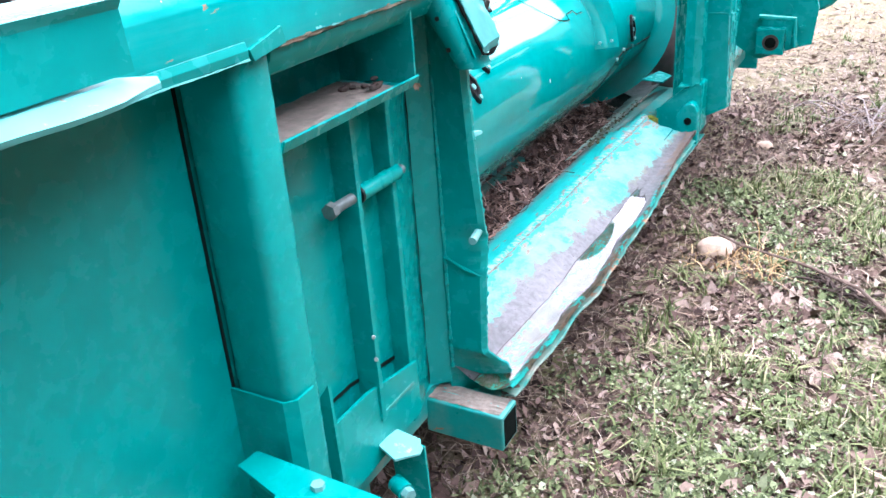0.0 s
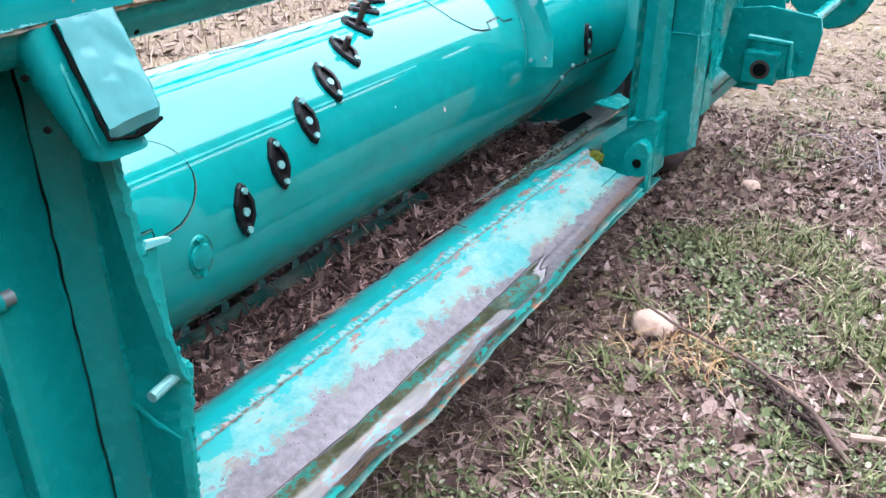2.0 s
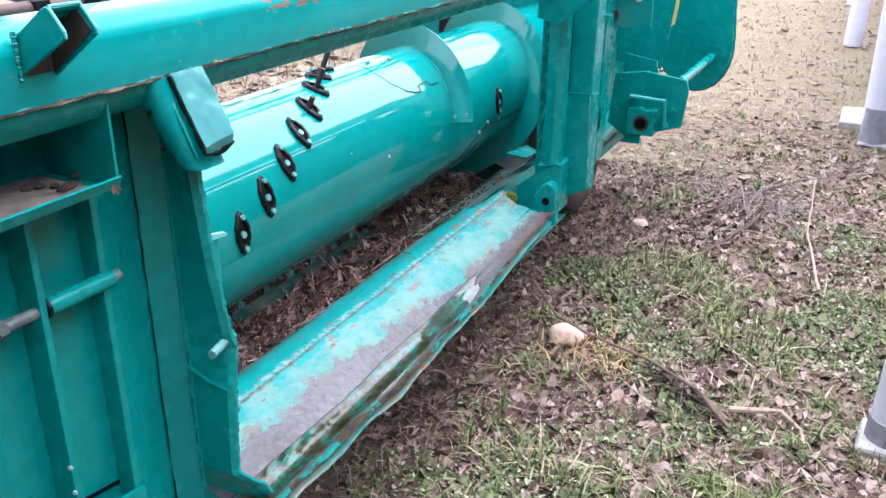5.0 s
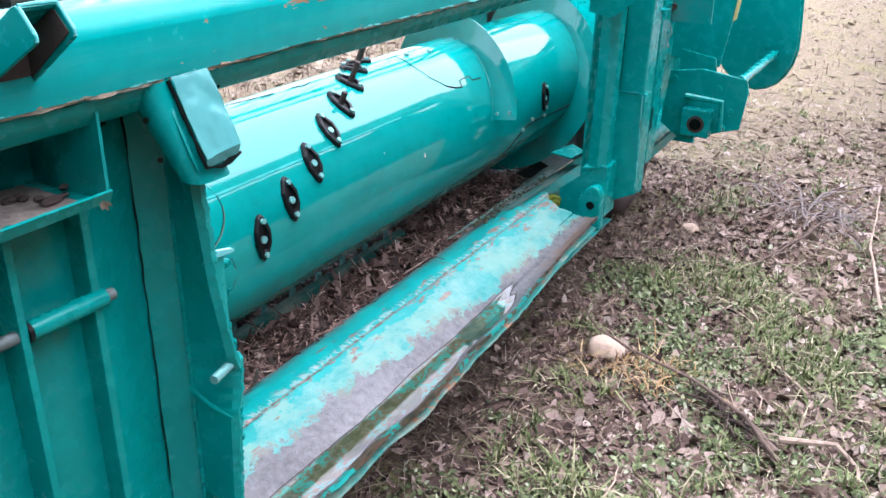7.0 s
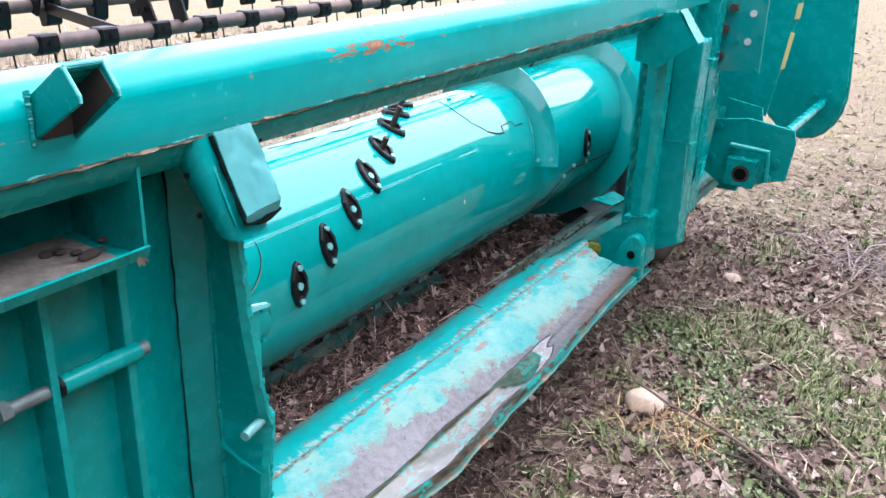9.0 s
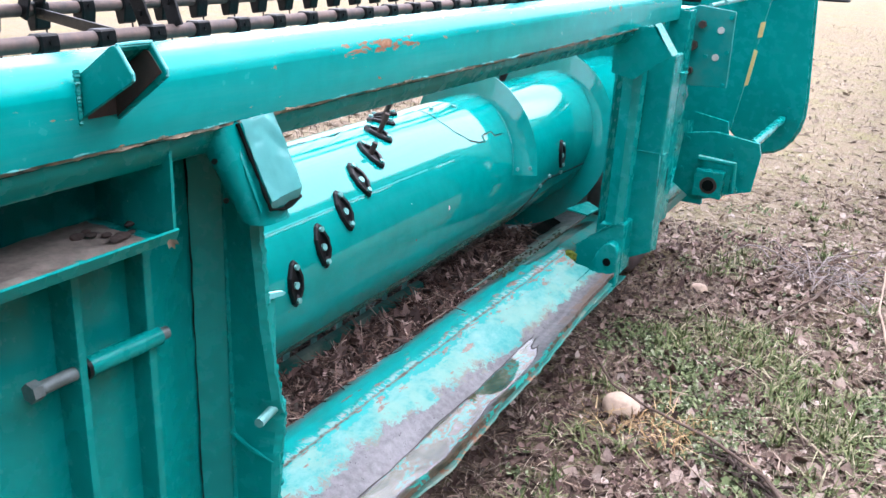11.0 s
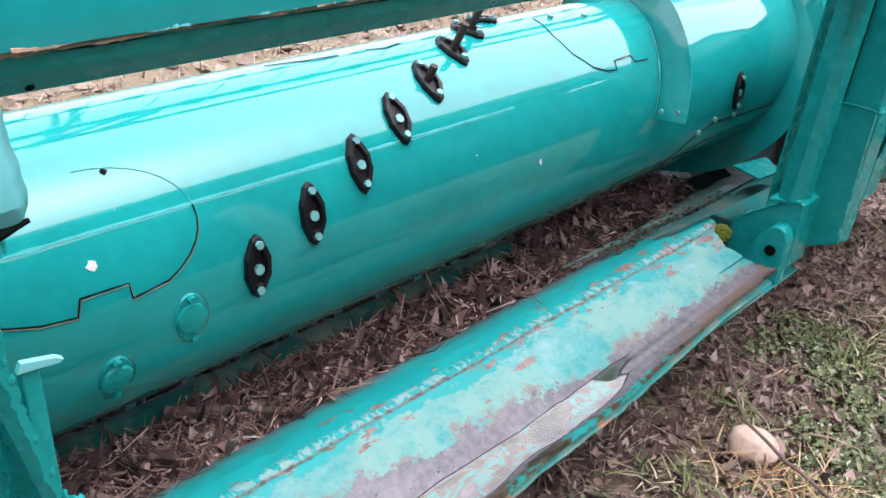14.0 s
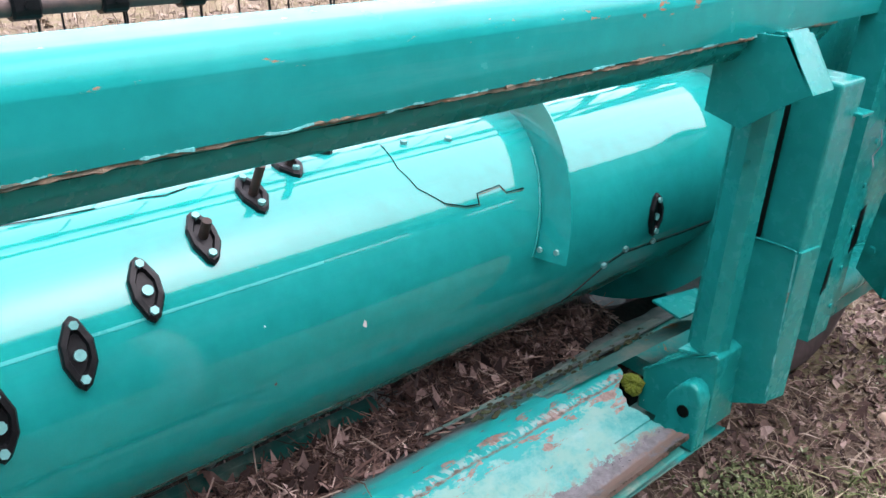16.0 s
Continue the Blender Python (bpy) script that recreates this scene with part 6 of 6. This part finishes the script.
v, f = leaf_swarm(p, np.minimum(rnd0.gamma(2.0, 0.0078, len(p)) + 0.006, 0.05), 42, 1.2, 0.45)
swarm("fallen_leaves", v, f, M_LEAF_D, "dark brown crumbled leaves beside the header", "leaves")
p = scatter(4200, -2.5, 1.2, 5.0, 14.0, 13, near=1.5)
v, f = leaf_swarm(p, rnd0.gamma(3, 0.010, len(p)) + 0.012, 14, 0.5, 0.6)
swarm("fallen_leaves", v, f, M_LEAF_F, "pale dry leaves and straw scattered farther off", "leaves")
p = scatter(9000, -0.7, 3.2, -3.0, 9.0, 45, lambda x, y: 1.0 if (x > 1.0 or y < 1.2) else 0.0)
v, f = leaf_swarm(p, rnd0.gamma(3, 0.010, len(p)) + 0.012, 46, 0.5, 0.6)
swarm("fallen_leaves", v, f, M_LEAF_G, "brown dead leaves scattered over the yard", "leaves")
p = tufts(scatter(700, -0.4, 3.2, -3.0, 9.0, 47, lambda x, y: greenness(0.3, y) if (x > 1.0 or y < 1.2) else 0.0), 8, 26, 0.03, 48)
v, f = blade_swarm(p, rnd0.gamma(4, 0.011, len(p)) + 0.012, 49, 0.003, 0.75)
swarm("grass", v, f, M_GRASS, "short green grass tufts in the yard", "grass")
p = scatter(7000, -7.0, -1.7, 0.5, 9.0, 15)
v, f = leaf_swarm(p, rnd0.gamma(5, 0.010, len(p)) + 0.02, 16, 0.5, 0.6)
swarm("fallen_leaves", v, f, M_LEAF_F, "pale dry leaves on the far side of the header", "leaves")
p = tufts(scatter(620, -0.75, 1.2, 1.2, 6.5, 17, lambda x, y: greenness(x, y) ** 1.5 * soft_edge(x, y), near=1.2), 6, 30, 0.016, 5)
v, f = blade_swarm(p, rnd0.gamma(4, 0.0085, len(p)) + 0.012, 18, 0.0030, 1.1)
swarm("grass", v, f, M_GRASS, "short green grass blades in patches", "grass")
p = tufts(scatter(1250, -0.7, 1.2, 1.2, 6.5, 19, lambda x, y: greenness(x + 0.3, y + 0.2) ** 2.0 * soft_edge(x, y), near=1.2), 5, 32, 0.030, 6)
v, f = leaf_swarm([(a, b, c + 0.012) for a, b, c in p], rnd0.gamma(4, 0.0021, len(p)) + 0.0045, 20, 1.0, 0.62)
swarm("small_herbs", v, f, M_HERB, "low green clover-like herbs between the leaves", "herbs")
p = scatter(19000, -1.2, 1.3, 1.0, 7.0, 21, lambda x, y: soft_edge(x, y), near=1.2)
v, f = blade_swarm(p, rnd0.gamma(3, 0.008, len(p)) + 0.010, 22, 0.0013, 1.8)
swarm("dry_grass", v, f, M_STRAW, "bent dry grass stalks on the ground", "dry grass")
p = scatter(34000, -6.0, 1.2, 3.6, 20.0, 23, lambda x, y: 1.0 if y > 5 else 0.3, near=1.6)
v, f = blade_swarm(p, rnd0.gamma(3, 0.009, len(p)) + 0.010, 24, 0.0032, 2.2)
swarm("dry_grass", v, f, M_STRAW, "pale dry grass farther off", "dry grass")
p = scatter(12000, -8.0, -1.6, 0.0, 8.0, 25)
v, f = blade_swarm(p, rnd0.gamma(4, 0.022, len(p)) + 0.03, 26, 0.004, 1.4)
swarm("dry_grass", v, f, M_STRAW, "pale dry grass on the far side of the header", "dry grass")
p = scatter(9000, -1.2, 1.2, 1.0, 6.5, 27, lambda x, y: soft_edge(x, y), near=1.2)
v, f = twig_swarm(p, rnd0.gamma(1.6, 0.026, len(p)) + 0.015, 28, 0.0015)
swarm("twigs", v, f, M_TWIG, "thin brown twigs among the leaves", "twigs")

p = tufts([(-0.37, 2.84, 0.0), (-0.32, 2.80, 0.0), (-0.42, 2.76, 0.0), (-0.27, 2.84, 0.0), (-0.47, 2.77, 0.0), (-0.30, 2.72, 0.0), (-0.24, 2.78, 0.0)], 18, 36, 0.042, 51)
v, f = blade_swarm(p, rnd0.gamma(3, 0.013, len(p)) + 0.018, 52, 0.0022, 1.6)
swarm("dry_grass", v, f, M_GOLD, "golden dry straw beside the stone", "dry grass")

bush = thing("twig_heap", (0.02, 4.42, 0.0), "tangle of grey dry twigs lying in the grass", "twigs")
rb = random.Random(61)
for k in range(40):
    x0, y0 = -0.02 + rb.gauss(0, 0.09), 4.50 + rb.gauss(0, 0.12)
    a, ln, up = rb.uniform(0, math.tau), rb.uniform(0.15, 0.38), rb.uniform(0.02, 0.14)
    path = []
    for i in range(6):
        t = i / 5
        bend = 0.5 * t * rb.uniform(-1, 1) * 0.4
        path.append((x0 + ln * t * math.cos(a + bend), y0 + ln * t * math.sin(a + bend), ground_z(x0, y0) + 0.004 + up * math.sin(math.pi * min(1.0, t * 0.8 + 0.1))))
    part("twig", rod(path, rb.uniform(0.0022, 0.0045), 5, taper=0.35), M_GREYTWIG, bush, smooth=True)


def heap_edge(y):
    """How far the leaves reach up the sheet towards the sill."""
    return float(np.interp(y, [1.2, 2.2, 2.5, 2.8, 3.1, 3.4], [-0.935, -0.94, -0.958, -0.995, -1.03, -1.06])) + 0.016 * wobble(y * 9, 0, 2) + 0.008 * wobble(y * 31, 1, 2)


def heap_z(x, y):
    over = max(0.0, x - heap_edge(y) + 0.02)
    t = min(1.0, max(0.0, (-0.93 - x) / 0.25))
    return 0.352 - 0.014 * t - 0.026 * min(1.0, max(0.0, (-1.075 - x) / 0.04)) + 0.012 * noise.noise(Vector((x * 9, y * 9, 2.0))) - 0.5 * over


bm = bmesh.new()
gx, gy = np.linspace(-1.55, -0.925, 34), np.linspace(1.0, 3.6, 120)
g = [[bm.verts.new((x, y, heap_z(x, y))) for x in gx] for y in gy]
for j in range(len(gy) - 1):
    for i in range(len(gx) - 1):
        bm.faces.new((g[j][i], g[j][i + 1], g[j + 1][i + 1], g[j + 1][i]))
tagged(solo("shaded_leaf_bed", bm, M_LEAF_BED, (-1.2, 2.0, 0.33), "leaf bed in the trough, blackened for the shade between leaves", "leaf mould", smooth=True), kind="stuff")
rnd1 = np.random.RandomState(8)


def heap_points(count, lift):
    out = []
    while len(out) < count:
        x, y = rnd1.uniform(-1.42, -0.90), rnd1.uniform(1.25, 3.35)
        if x < heap_edge(y) + rnd1.exponential(0.008) and (x > -1.085 or rnd1.uniform() < (0.14 if y < 2.7 else 0.5)):
            out.append((x, y, max(heap_z(x, y), 0.346 + 0.55 * (x + 0.965) if x > -0.965 else 0.0) + rnd1.uniform(0, lift)))
    return out


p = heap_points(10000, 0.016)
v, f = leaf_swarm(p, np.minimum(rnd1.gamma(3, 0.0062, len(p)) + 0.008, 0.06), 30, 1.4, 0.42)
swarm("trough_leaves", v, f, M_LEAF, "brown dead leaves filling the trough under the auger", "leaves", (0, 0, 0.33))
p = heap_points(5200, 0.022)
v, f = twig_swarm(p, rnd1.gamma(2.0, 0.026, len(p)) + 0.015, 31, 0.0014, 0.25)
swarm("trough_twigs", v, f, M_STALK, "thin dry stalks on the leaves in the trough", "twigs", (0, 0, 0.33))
solo("old_tyre", tyre, M_RUBBER, (-0.90, 4.06, 0.0), "worn brown-black rubber tyre under the header", "tyre", smooth=True)
